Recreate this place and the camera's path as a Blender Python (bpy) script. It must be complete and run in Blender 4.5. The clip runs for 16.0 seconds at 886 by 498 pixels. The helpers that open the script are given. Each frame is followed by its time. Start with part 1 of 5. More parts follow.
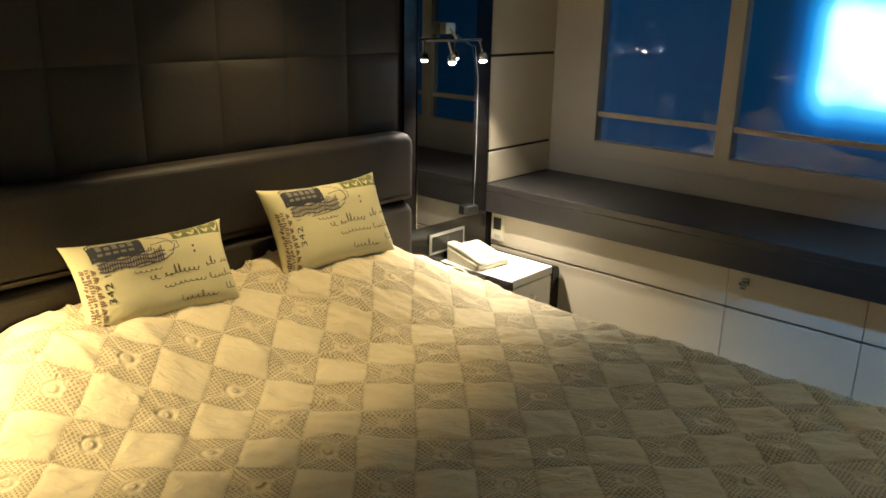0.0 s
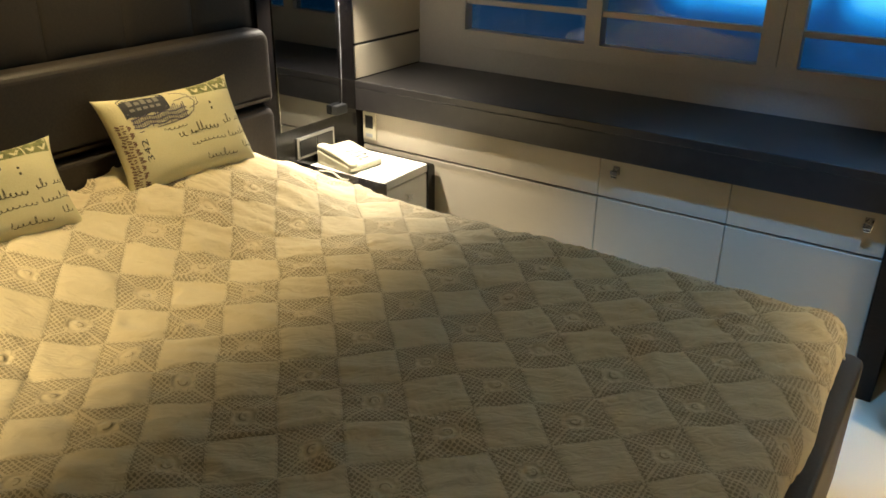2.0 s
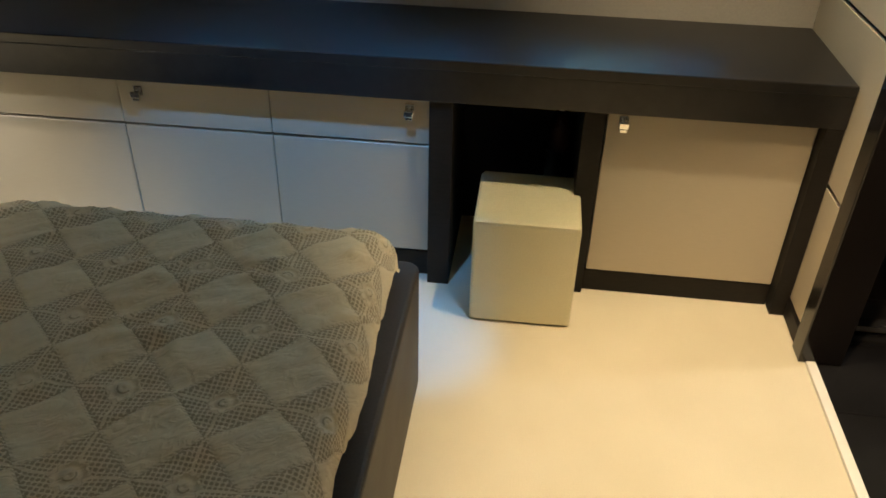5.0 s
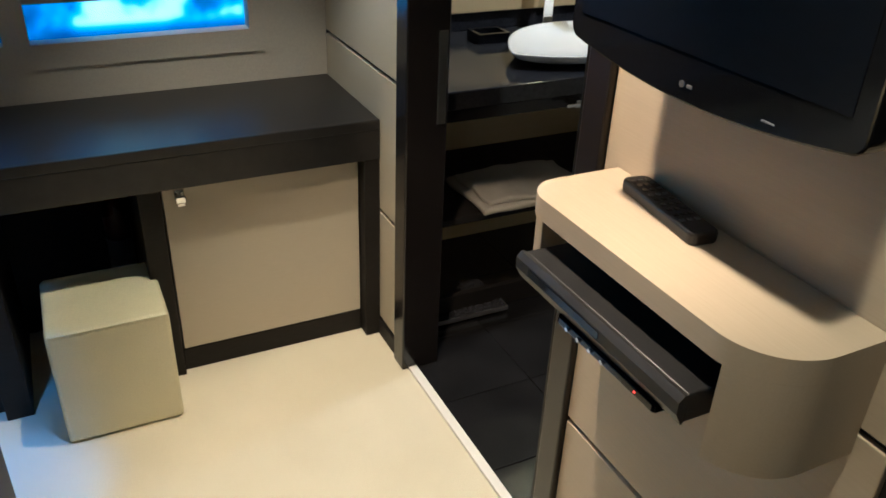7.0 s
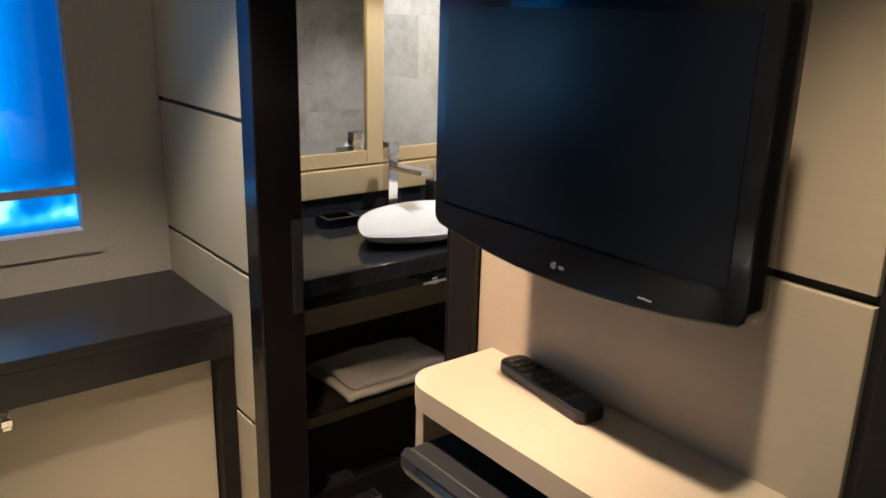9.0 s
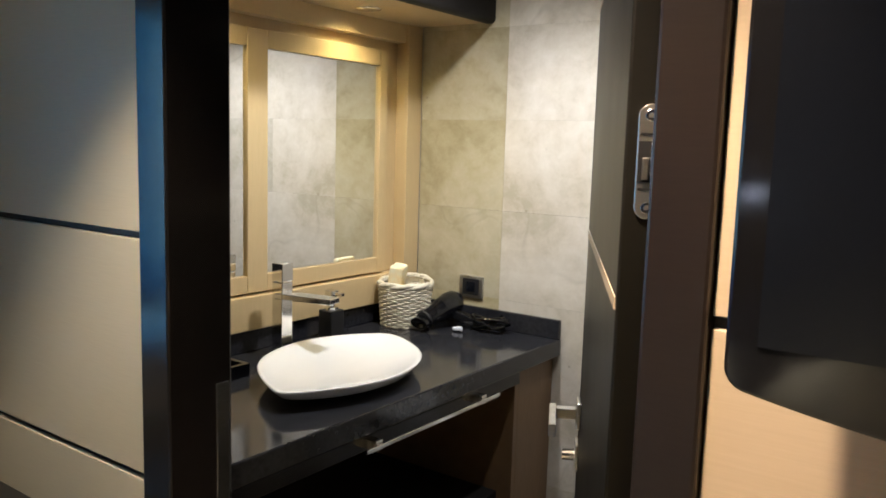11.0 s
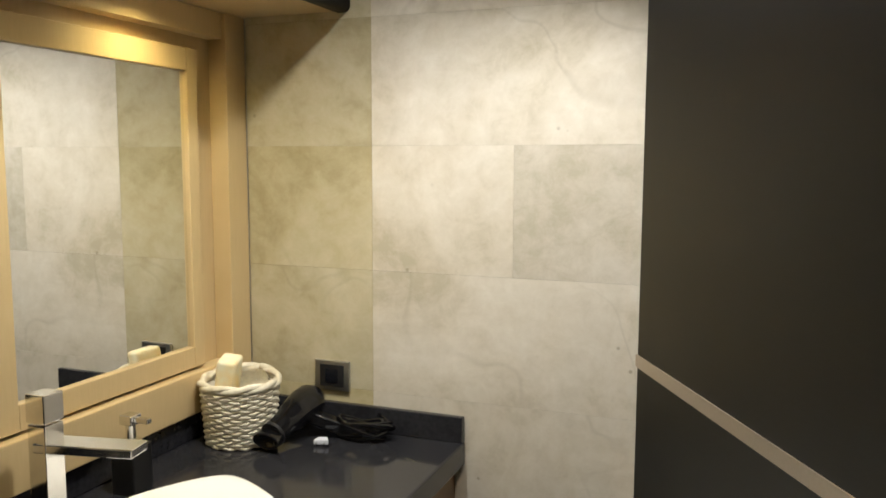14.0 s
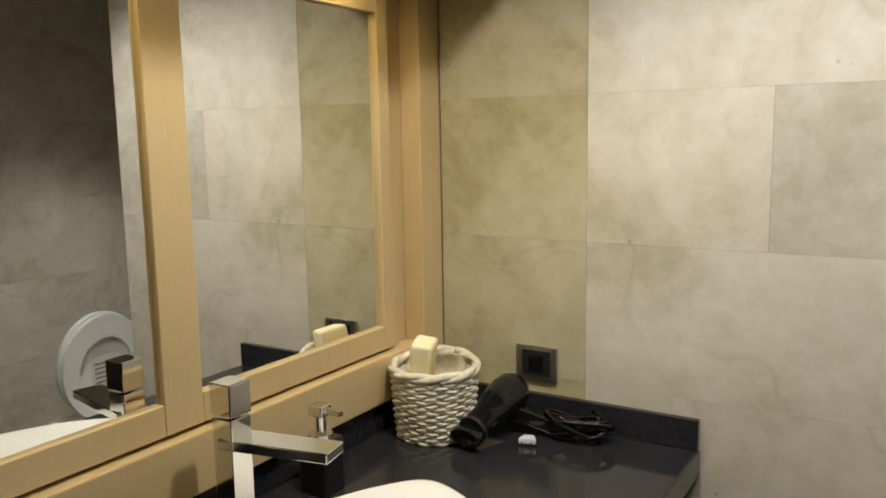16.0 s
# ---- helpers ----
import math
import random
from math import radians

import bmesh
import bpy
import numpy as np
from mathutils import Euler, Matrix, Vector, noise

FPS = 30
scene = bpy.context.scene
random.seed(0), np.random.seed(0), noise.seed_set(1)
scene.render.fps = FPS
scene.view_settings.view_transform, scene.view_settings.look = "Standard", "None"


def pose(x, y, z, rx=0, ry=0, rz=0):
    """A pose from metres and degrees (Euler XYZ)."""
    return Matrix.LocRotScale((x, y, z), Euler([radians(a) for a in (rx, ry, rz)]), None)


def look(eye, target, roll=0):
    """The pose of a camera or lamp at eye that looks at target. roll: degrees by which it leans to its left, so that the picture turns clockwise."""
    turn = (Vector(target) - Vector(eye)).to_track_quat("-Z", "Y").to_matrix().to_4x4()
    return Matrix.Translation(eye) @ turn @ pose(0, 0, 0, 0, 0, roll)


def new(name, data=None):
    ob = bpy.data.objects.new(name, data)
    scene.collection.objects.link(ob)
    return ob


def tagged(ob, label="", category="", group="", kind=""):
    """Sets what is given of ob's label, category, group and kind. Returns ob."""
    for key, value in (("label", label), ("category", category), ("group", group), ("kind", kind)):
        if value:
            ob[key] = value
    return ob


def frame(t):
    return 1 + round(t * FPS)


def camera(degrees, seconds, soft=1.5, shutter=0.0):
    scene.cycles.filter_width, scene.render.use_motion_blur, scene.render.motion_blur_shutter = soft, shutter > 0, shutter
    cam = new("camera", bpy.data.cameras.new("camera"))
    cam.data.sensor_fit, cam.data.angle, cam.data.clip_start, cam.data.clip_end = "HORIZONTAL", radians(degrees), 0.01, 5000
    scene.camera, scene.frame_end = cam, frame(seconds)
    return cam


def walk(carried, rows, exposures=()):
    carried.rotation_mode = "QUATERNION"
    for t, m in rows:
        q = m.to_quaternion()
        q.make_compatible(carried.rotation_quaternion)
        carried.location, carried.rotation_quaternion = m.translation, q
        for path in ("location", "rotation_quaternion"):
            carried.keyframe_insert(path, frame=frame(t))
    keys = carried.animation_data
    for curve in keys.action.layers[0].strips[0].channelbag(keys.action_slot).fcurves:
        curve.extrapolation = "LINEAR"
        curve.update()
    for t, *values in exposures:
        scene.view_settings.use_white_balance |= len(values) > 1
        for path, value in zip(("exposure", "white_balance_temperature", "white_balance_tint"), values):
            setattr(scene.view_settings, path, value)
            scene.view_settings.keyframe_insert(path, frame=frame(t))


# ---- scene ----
cam = camera(58.0, 16.0, 1.7)
PATH = [
    (0, (2.158, -2.636, 1.499), (0.872, -1.222, 0.909), 1.1),
    (0.5, (2.171, -2.622, 1.503), (0.934, -1.192, 0.85), 0.8),
    (1, (2.178, -2.601, 1.498), (1.001, -1.148, 0.789), 0.7),
    (1.5, (2.17, -2.566, 1.503), (1.068, -1.087, 0.73), 0.6),
    (2, (2.159, -2.501, 1.5), (1.137, -1.0, 0.663), 0.5),
    (2.5, (2.165, -2.425, 1.501), (1.228, -0.901, 0.607), 0.7),
    (3, (2.161, -2.357, 1.501), (1.319, -0.81, 0.555), 1.0),
    (3.2, (2.171, -2.313, 1.528), (1.363, -0.769, 0.546), 0.7),
    (5.3, (2.317, -2.041, 1.52), (2.3, -0.385, 0.399), 1.8),
    (5.5, (2.327, -2.04, 1.528), (2.432, -0.39, 0.402), 2.0),
    (6, (2.334, -2.02, 1.533), (2.849, -0.432, 0.431), 2.6),
    (6.5, (2.327, -2.024, 1.542), (3.028, -0.476, 0.487), 2.6),
    (7, (2.327, -2.034, 1.558), (3.12, -0.481, 0.579), 2.4),
    (7.5, (2.354, -2.029, 1.566), (3.236, -0.471, 0.676), 2.0),
    (8, (2.367, -2.015, 1.568), (3.358, -0.467, 0.781), 1.9),
    (8.5, (2.344, -2.012, 1.572), (3.437, -0.483, 0.888), 1.6),
    (9, (2.327, -1.963, 1.565), (3.513, -0.459, 0.991), 1.5),
    (9.2, (2.309, -1.907, 1.559), (3.553, -0.434, 1.028), 1.8),
    (11.3, (2.455, -1.129, 1.439), (4.135, -0.065, 1.217), 1.4),
    (11.5, (2.493, -1.059, 1.438), (4.22, -0.074, 1.217), 1.5),
    (12, (2.574, -0.949, 1.425), (4.369, -0.093, 1.209), 1.4),
    (12.5, (2.644, -0.87, 1.428), (4.503, -0.163, 1.216), 1.2),
    (13, (2.716, -0.8, 1.437), (4.609, -0.189, 1.225), 1.0),
    (13.5, (2.821, -0.751, 1.461), (4.706, -0.117, 1.25), 0.7),
    (14, (2.949, -0.693, 1.497), (4.808, 0.012, 1.281), 0.2),
    (14.5, (2.997, -0.66, 1.532), (4.815, 0.144, 1.315), -0.4),
    (15, (3.051, -0.597, 1.539), (4.812, 0.323, 1.312), -0.8),
    (15.5, (3.126, -0.51, 1.512), (4.833, 0.499, 1.251), -0.9),
    (16, (3.148, -0.465, 1.46), (4.826, 0.584, 1.176), -1.0),
]
EXPOSURES = [(0.0, 0.24, 7200, 9), (3.2, 0.24, 7150, 9), (5.5, 0.15, 6200, 10), (6.3, -0.05, 5500, 9), (7.4, 0.3, 5150, 12), (8.3, 0.42, 5350, 16), (9.2, 0.22, 5700, 18), (11.5, 0.24, 5950, 13), (12.5, -0.03, 6350, 11), (14.5, 0.15, 6350, 11), (15.2, 0.08, 6350, 11), (16.0, -0.2, 6450, 11)]
walk(cam, [(t, look(eye, target, roll)) for t, eye, target, roll in PATH], EXPOSURES)

# ---------------------------------------------------------------- plan, in metres
XE = 3.147      # east wall of the cabin, face
YN = 0.472      # window wall, face
YS = -3.2       # south wall, face
CEIL = 2.1
COUNTER = 0.75
FRONT = 0.048   # cabinet fronts under the counter
BX = 4.68       # tiled wall of the washroom
BY = 0.525      # mirror wall of the washroom
BTOP = 0.84     # washroom worktop
WEND = -0.578   # free end of the tiled wall

# ---------------------------------------------------------------- world and lights
world = bpy.data.worlds.new("world")
scene.world = world
world.use_nodes = True
world.node_tree.nodes["Background"].inputs[0].default_value = (0.02, 0.05, 0.12, 1)
world.node_tree.nodes["Background"].inputs[1].default_value = 0.02


def spot(name, eye, target, watts, colour, angle=70, blend=0.6, size=0.03):
    data = bpy.data.lights.new(name, "SPOT")
    data.energy, data.color, data.spot_size, data.spot_blend, data.shadow_soft_size = watts, colour, radians(angle), blend, size
    ob = new(name, data)
    ob.matrix_world = look(eye, target)
    return ob


COOL, GOLD, NEUTRAL = (1.0, 0.97, 0.90), (1.0, 0.83, 0.40), (1.0, 0.95, 0.86)
BLUE_FILL = (0.14, 0.44, 1.0)
SALMON = (1.0, 0.72, 0.43)
# The two blue spots and the one over the bed head are added, unseen fills.
LAMPS_AND_FILLS = [(2.75, -1.69), (2.75, -0.88), (2.78, -0.36), (1.90, -0.62), (0.34, -1.22), (2.42, -0.52)]
for (x, y), tx, ty, watts, colour, cone in zip(LAMPS_AND_FILLS, (0.40, 0.40, 0.05, -0.40, -0.10, -0.37), (0, 0, 0.12, 0.82, 0.06, 0.24), (44, 120, 70, 120, 58, 120), ((1.0, 0.82, 0.50), SALMON, (1.0, 0.82, 0.52), BLUE_FILL, (1.0, 0.80, 0.45), BLUE_FILL), (64, 70, 76, 42, 64, 15)):
    spot("lamp_or_fill_beam", (x, y, CEIL - 0.02), (x + tx, y + ty, 0), watts, colour, cone, 0.6 if cone > 66 else 0.9)
WASH_LAMPS = [(4.29, 0.41, 1.852), (3.70, 0.41, 1.852)]
for x, y, z in WASH_LAMPS:
    spot("basin_beam", (x, y, z - 0.012), (x, y - 0.02, 0), 6.5, GOLD, 158, 0.8)
# Second and third are unseen fills, added for the tiled wall and the toilet.
WASH_CEILING = [(4.05, -0.045), (4.15, -0.52), (4.98, -0.72)]
for (x, y), target, watts, cone in zip(WASH_CEILING, ((4.15, -0.045, 0), (4.68, -0.22, 1.0), (4.98, -1.10, 0)), (38, 27, 34), (160, 84, 74)):
    spot("washroom_lamp_or_fill_beam", (x, y, CEIL - 0.02), target, watts, COOL, cone, 0.8)

# ---------------------------------------------------------------- materials
def mat(name, colour, rough=0.5, metal=0.0, **more):
    m = bpy.data.materials.new(name)
    m.use_nodes = True
    b = m.node_tree.nodes["Principled BSDF"]
    b.inputs["Base Color"].default_value = (*colour, 1)
    b.inputs["Roughness"].default_value, b.inputs["Metallic"].default_value = rough, metal
    for key, value in more.items():
        b.inputs[key.replace("_", " ")].default_value = value
    return m


def node(m, kind, **values):
    n = m.node_tree.nodes.new(kind)
    for key, value in values.items():
        if key in n.inputs:
            n.inputs[key].default_value = value
    return n


def textured(name, light, dark, rough, scale=(1, 1, 1), fine=40.0, coarse=3.0, bump=0.1, mix=0.5, spread=0.12, metal=0.0, detail=6.0, per_piece=0.0, specular=0.5, distance=0.002):
    """Two colours mixed by a fine and a coarse noise, with bump and uneven gloss."""
    m = mat(name, light, rough, metal)
    tree, b = m.node_tree, m.node_tree.nodes["Principled BSDF"]
    b.inputs["Specular IOR Level"].default_value = specular
    link = tree.links.new
    co, mp = node(m, "ShaderNodeTexCoord"), node(m, "ShaderNodeMapping", Scale=scale)
    link(co.outputs["Object"], mp.inputs["Vector"])
    f, c = node(m, "ShaderNodeTexNoise", Scale=fine, Detail=detail), node(m, "ShaderNodeTexNoise", Scale=coarse, Detail=4.0)
    link(mp.outputs[0], f.inputs["Vector"])
    link(co.outputs["Object"], c.inputs["Vector"])
    add = node(m, "ShaderNodeMix")
    add.inputs["Factor"].default_value = mix
    link(f.outputs["Fac"], add.inputs["A"])
    link(c.outputs["Fac"], add.inputs["B"])
    ramp = node(m, "ShaderNodeValToRGB")
    ramp.color_ramp.elements[0].position, ramp.color_ramp.elements[1].position = 0.5 - spread, 0.5 + spread
    ramp.color_ramp.elements[0].color, ramp.color_ramp.elements[1].color = (*dark, 1), (*light, 1)
    link(add.outputs["Result"], ramp.inputs["Fac"])
    out = ramp.outputs["Color"]
    if per_piece:
        info, hsv = node(m, "ShaderNodeObjectInfo"), node(m, "ShaderNodeHueSaturation")
        ma = node(m, "ShaderNodeMapRange")
        ma.inputs["To Min"].default_value, ma.inputs["To Max"].default_value = 1 - per_piece, 1 + per_piece
        link(info.outputs["Random"], ma.inputs["Value"])
        link(ma.outputs[0], hsv.inputs["Value"])
        link(out, hsv.inputs["Color"])
        out = hsv.outputs["Color"]
    link(out, b.inputs["Base Color"])
    mr = node(m, "ShaderNodeMapRange")
    mr.inputs["To Min"].default_value, mr.inputs["To Max"].default_value = max(rough - 0.08, 0.02), min(rough + 0.12, 1)
    link(c.outputs["Fac"], mr.inputs["Value"])
    link(mr.outputs[0], b.inputs["Roughness"])
    bp = node(m, "ShaderNodeBump", Strength=bump, Distance=distance)
    link(f.outputs["Fac"], bp.inputs["Height"])
    link(bp.outputs[0], b.inputs["Normal"])
    return m


WENGE = textured("wenge wood", (0.017, 0.0145, 0.013), (0.009, 0.0078, 0.007), 0.55, (1, 1, 12), 30, 3, 0.15, specular=0.22)
WENGE_TOP = textured("wenge top", (0.020, 0.018, 0.0175), (0.011, 0.010, 0.010), 0.31, (1, 14, 1), 30, 3, 0.15)
GLOSSY = textured("dark lacquer", (0.012, 0.010, 0.010), (0.007, 0.006, 0.006), 0.16, (1, 1, 8), 20, 3, 0.03)
VENEER = textured("pale veneer", (0.51, 0.45, 0.345), (0.455, 0.40, 0.30), 0.45, (1, 1, 26), 22, 2, 0.02, 0.4, 0.25)
VENEER_Y = textured("pale veneer along y", (0.48, 0.395, 0.29), (0.43, 0.35, 0.25), 0.42, (26, 1, 26), 14, 2, 0.015, 0.4, 0.25)
PAINT = textured("cream wall panel", (0.50, 0.46, 0.40), (0.45, 0.41, 0.36), 0.55, (1, 1, 1), 160, 2, 0.06)
WHITE = textured("white lacquer", (0.78, 0.76, 0.70), (0.72, 0.70, 0.64), 0.3, (1, 1, 1), 8, 2, 0.02)
CEILING = textured("ceiling paint", (0.70, 0.68, 0.64), (0.66, 0.64, 0.60), 0.7, (1, 1, 1), 120, 2, 0.05)
GROOVE = mat("black groove", (0.008, 0.007, 0.007), 0.5)
CARPET = textured("cream carpet", (0.79, 0.72, 0.55), (0.67, 0.60, 0.44), 0.95, (1, 1, 1), 420, 4, 0.7, 0.4, 0.2, distance=0.006, specular=0.1)
LEATHER = textured("dark brown leather", (0.030, 0.023, 0.019), (0.018, 0.014, 0.012), 0.55, (1, 1, 1), 150, 5, 0.25, 0.4)
PADDING = textured("padded dark suede", (0.026, 0.020, 0.016), (0.017, 0.013, 0.010), 0.7, (1, 1, 1), 130, 4, 0.25, 0.5)
CREAM_LEATHER = textured("cream leatherette", (0.68, 0.63, 0.42), (0.62, 0.57, 0.37), 0.45, (1, 1, 1), 220, 4, 0.2)
CHROME = textured("chrome", (0.85, 0.84, 0.82), (0.75, 0.74, 0.72), 0.1, (1, 1, 1), 30, 6, 0.02, metal=1.0)
STEEL = textured("brushed steel", (0.62, 0.61, 0.58), (0.5, 0.49, 0.47), 0.3, (1, 1, 20), 60, 6, 0.05, metal=1.0)
DARK_STEEL = textured("dull steel", (0.30, 0.295, 0.28), (0.22, 0.215, 0.205), 0.35, (1, 1, 20), 60, 6, 0.05, metal=1.0)
MIRROR = mat("mirror", (0.9, 0.91, 0.9), 0.015, 1.0)
SMOKED = mat("smoked mirror", (0.27, 0.28, 0.29), 0.02, 1.0)
STONE = textured("black polished stone", (0.030, 0.030, 0.034), (0.018, 0.018, 0.021), 0.09, (1, 1, 1), 90, 8, 0.02, 0.4)
FLOOR_TILE = textured("black floor tile", (0.012, 0.0115, 0.012), (0.006, 0.006, 0.0065), 0.2, (1, 1, 1), 60, 6, 0.05, 0.5, per_piece=0.25)
MAPLE = textured("honey maple veneer", (0.63, 0.475, 0.25), (0.575, 0.43, 0.22), 0.35, (14, 1, 1), 16, 2.5, 0.05, 0.4, 0.2)
PORCELAIN = mat("white porcelain", (0.86, 0.85, 0.82), 0.08, Coat_Weight=0.3)
PLASTIC = textured("black plastic", (0.012, 0.012, 0.013), (0.008, 0.008, 0.009), 0.42, (1, 1, 1), 260, 8, 0.08)
GLOSS_PLASTIC = mat("glossy black plastic", (0.006, 0.006, 0.007), 0.08)
SCREEN = mat("dark screen", (0.004, 0.005, 0.008), 0.22, Specular_IOR_Level=0.3)
PALE_PLASTIC = mat("pale grey plastic", (0.62, 0.64, 0.70), 0.25)
GREY_MARK = mat("grey mark", (0.35, 0.36, 0.38), 0.4)
DIM_MARK = mat("dim grey mark", (0.10, 0.10, 0.11), 0.4)
IVORY = textured("ivory plastic", (0.58, 0.53, 0.38), (0.53, 0.48, 0.34), 0.35, (1, 1, 1), 90, 5, 0.04)
WICKER = textured("whitewashed wicker", (0.74, 0.69, 0.55), (0.55, 0.49, 0.36), 0.65, (1, 1, 1), 70, 12, 0.3, 0.5)
SOAP = textured("yellow sponge", (0.84, 0.60, 0.20), (0.84, 0.78, 0.56), 0.6, (1, 1, 1), 30, 14, 0.2, 0.6)
TOWEL = textured("cream towel", (0.62, 0.58, 0.50), (0.52, 0.48, 0.40), 0.95, (1, 1, 1), 260, 9, 0.8, 0.4, distance=0.006, specular=0.1)
DARK_BROWN = textured("dark brown post", (0.013, 0.009, 0.0075), (0.009, 0.006, 0.005), 0.28, (1, 1, 12), 30, 3, 0.06)
RED = textured("red enamel", (0.06, 0.007, 0.007), (0.05, 0.006, 0.006), 0.25, (1, 1, 1), 30, 6, 0.02)
BULB = mat("lit bulb", (1, 1, 1), 0.4)
BULB.node_tree.nodes["Principled BSDF"].inputs["Emission Color"].default_value = (0.86, 0.92, 1.0, 1)
BULB.node_tree.nodes["Principled BSDF"].inputs["Emission Strength"].default_value = 120
WARM_BULB = mat("lit warm bulb", (1, 1, 1), 0.4)
WARM_BULB.node_tree.nodes["Principled BSDF"].inputs["Emission Color"].default_value = (1.0, 0.78, 0.45, 1)
WARM_BULB.node_tree.nodes["Principled BSDF"].inputs["Emission Strength"].default_value = 90
RED_LED = mat("red led", (0.4, 0.02, 0.02), 0.4)
RED_LED.node_tree.nodes["Principled BSDF"].inputs["Emission Color"].default_value = (1.0, 0.05, 0.03, 1)
RED_LED.node_tree.nodes["Principled BSDF"].inputs["Emission Strength"].default_value = 3
GLASS = mat("clear glass", (1, 1, 1), 0.02, Transmission_Weight=1.0, IOR=1.45)
PANE = mat("window glass", (1, 1, 1), 0.02, Transmission_Weight=1.0, IOR=1.45)
INK = mat("dark ink", (0.045, 0.045, 0.052), 0.8)
GREY_INK = mat("grey ink", (0.22, 0.21, 0.19), 0.8)
GREEN_INK = textured("olive print", (0.30, 0.30, 0.12), (0.12, 0.13, 0.05), 0.85, (1, 1, 1), 90, 20, 0.1)
BROWN_INK = mat("brown ink", (0.22, 0.13, 0.09), 0.8)


def marble(name, dark, middle, light):
    """Polished beige stone: broad clouds, mottling, thin veins and dark specks; each tile cut from its own stretch and of its own tone."""
    m = mat(name, middle, 0.12)
    tree, b = m.node_tree, m.node_tree.nodes["Principled BSDF"]
    link = tree.links.new
    co, info = node(m, "ShaderNodeTexCoord"), node(m, "ShaderNodeObjectInfo")
    far = node(m, "ShaderNodeVectorMath")
    far.operation = "MULTIPLY_ADD"
    far.inputs[1].default_value = (41.0, 23.0, 17.0)
    link(info.outputs["Random"], far.inputs[0])
    link(co.outputs["Object"], far.inputs[2])

    def cloud(scale, detail, rough, twist):
        n = node(m, "ShaderNodeTexNoise", Scale=scale, Detail=detail, Roughness=rough, Distortion=twist)
        link(far.outputs[0], n.inputs["Vector"])
        return n.outputs["Fac"]

    def calc(op, p, q, r=None):
        n = node(m, "ShaderNodeMath")
        n.operation = op
        for i, v in enumerate((p, q, r)):
            if isinstance(v, (int, float)):
                n.inputs[i].default_value = v
            elif v is not None:
                link(v, n.inputs[i])
        return n.outputs[0]

    def step(value, lo, hi):
        n = node(m, "ShaderNodeMapRange")
        n.interpolation_type = "SMOOTHSTEP"
        n.inputs["From Min"].default_value, n.inputs["From Max"].default_value = lo, hi
        link(value, n.inputs["Value"])
        return n.outputs[0]

    broad, mottle = cloud(2.7, 9.0, 0.62, 0.9), cloud(17.0, 8.0, 0.7, 0.3)
    tone = calc("ADD", calc("MULTIPLY", broad, 0.62), calc("MULTIPLY", mottle, 0.38))
    ramp = node(m, "ShaderNodeValToRGB")
    e = ramp.color_ramp.elements
    e[0].position, e[0].color = 0.37, (*dark, 1)
    e[1].position, e[1].color = 0.65, (*light, 1)
    mid = ramp.color_ramp.elements.new(0.49)
    mid.color = (*middle, 1)
    link(tone, ramp.inputs["Fac"])
    vein = step(calc("ABSOLUTE", calc("SUBTRACT", cloud(2.0, 2.5, 0.5, 1.2), 0.5), None), 0.016, 0.0)
    vein = calc("MULTIPLY", vein, step(cloud(1.7, 2.0, 0.5, 0.0), 0.46, 0.62))
    speck = node(m, "ShaderNodeTexVoronoi", Scale=26.0)
    link(far.outputs[0], speck.inputs["Vector"])
    speck = calc("MULTIPLY", step(speck.outputs["Distance"], 0.16, 0.06), step(cloud(5.0, 3.0, 0.6, 0.0), 0.60, 0.68))
    mark = calc("MAXIMUM", calc("MULTIPLY", vein, 0.16), calc("MULTIPLY", speck, 0.6))
    worn = node(m, "ShaderNodeMix")
    worn.data_type = "RGBA"
    link(mark, worn.inputs["Factor"])
    link(ramp.outputs["Color"], worn.inputs["A"])
    worn.inputs["B"].default_value = (0.20, 0.17, 0.11, 1)
    hsv, value, sat = node(m, "ShaderNodeHueSaturation"), node(m, "ShaderNodeMapRange"), node(m, "ShaderNodeMapRange")
    value.inputs["To Min"].default_value, value.inputs["To Max"].default_value = 0.95, 1.05
    sat.inputs["To Min"].default_value, sat.inputs["To Max"].default_value = 0.92, 1.10
    link(info.outputs["Random"], value.inputs["Value"])
    link(calc("FRACT", calc("MULTIPLY", info.outputs["Random"], 7.3), None), sat.inputs["Value"])
    link(value.outputs[0], hsv.inputs["Value"])
    link(sat.outputs[0], hsv.inputs["Saturation"])
    link(worn.outputs["Result"], hsv.inputs["Color"])
    link(hsv.outputs["Color"], b.inputs["Base Color"])
    gloss = node(m, "ShaderNodeMapRange")
    gloss.inputs["To Min"].default_value, gloss.inputs["To Max"].default_value = 0.015, 0.06
    link(mottle, gloss.inputs["Value"])
    link(gloss.outputs[0], b.inputs["Roughness"])
    bp = node(m, "ShaderNodeBump", Strength=0.015, Distance=0.001)
    link(mottle, bp.inputs["Height"])
    link(bp.outputs[0], b.inputs["Normal"])
    return m


MARBLE = marble("beige marble tile", (0.46, 0.415, 0.315), (0.59, 0.54, 0.445), (0.70, 0.655, 0.57))
# Yellower copy: tile tone plus the basin lamps' gold light, put into the colour.
GOLD_LIT_MARBLE = marble("olive beige marble tile with gold light in its colour", (0.36, 0.31, 0.175), (0.48, 0.42, 0.265), (0.57, 0.515, 0.36))
GROUT = textured("beige grout", (0.50, 0.455, 0.37), (0.45, 0.41, 0.33), 0.8, (1, 1, 1), 90, 6, 0.1)
VANITY_WOOD = textured("brown vanity veneer", (0.20, 0.125, 0.065), (0.14, 0.085, 0.042), 0.4, (14, 1, 1), 16, 2.5, 0.05, 0.4, 0.2)


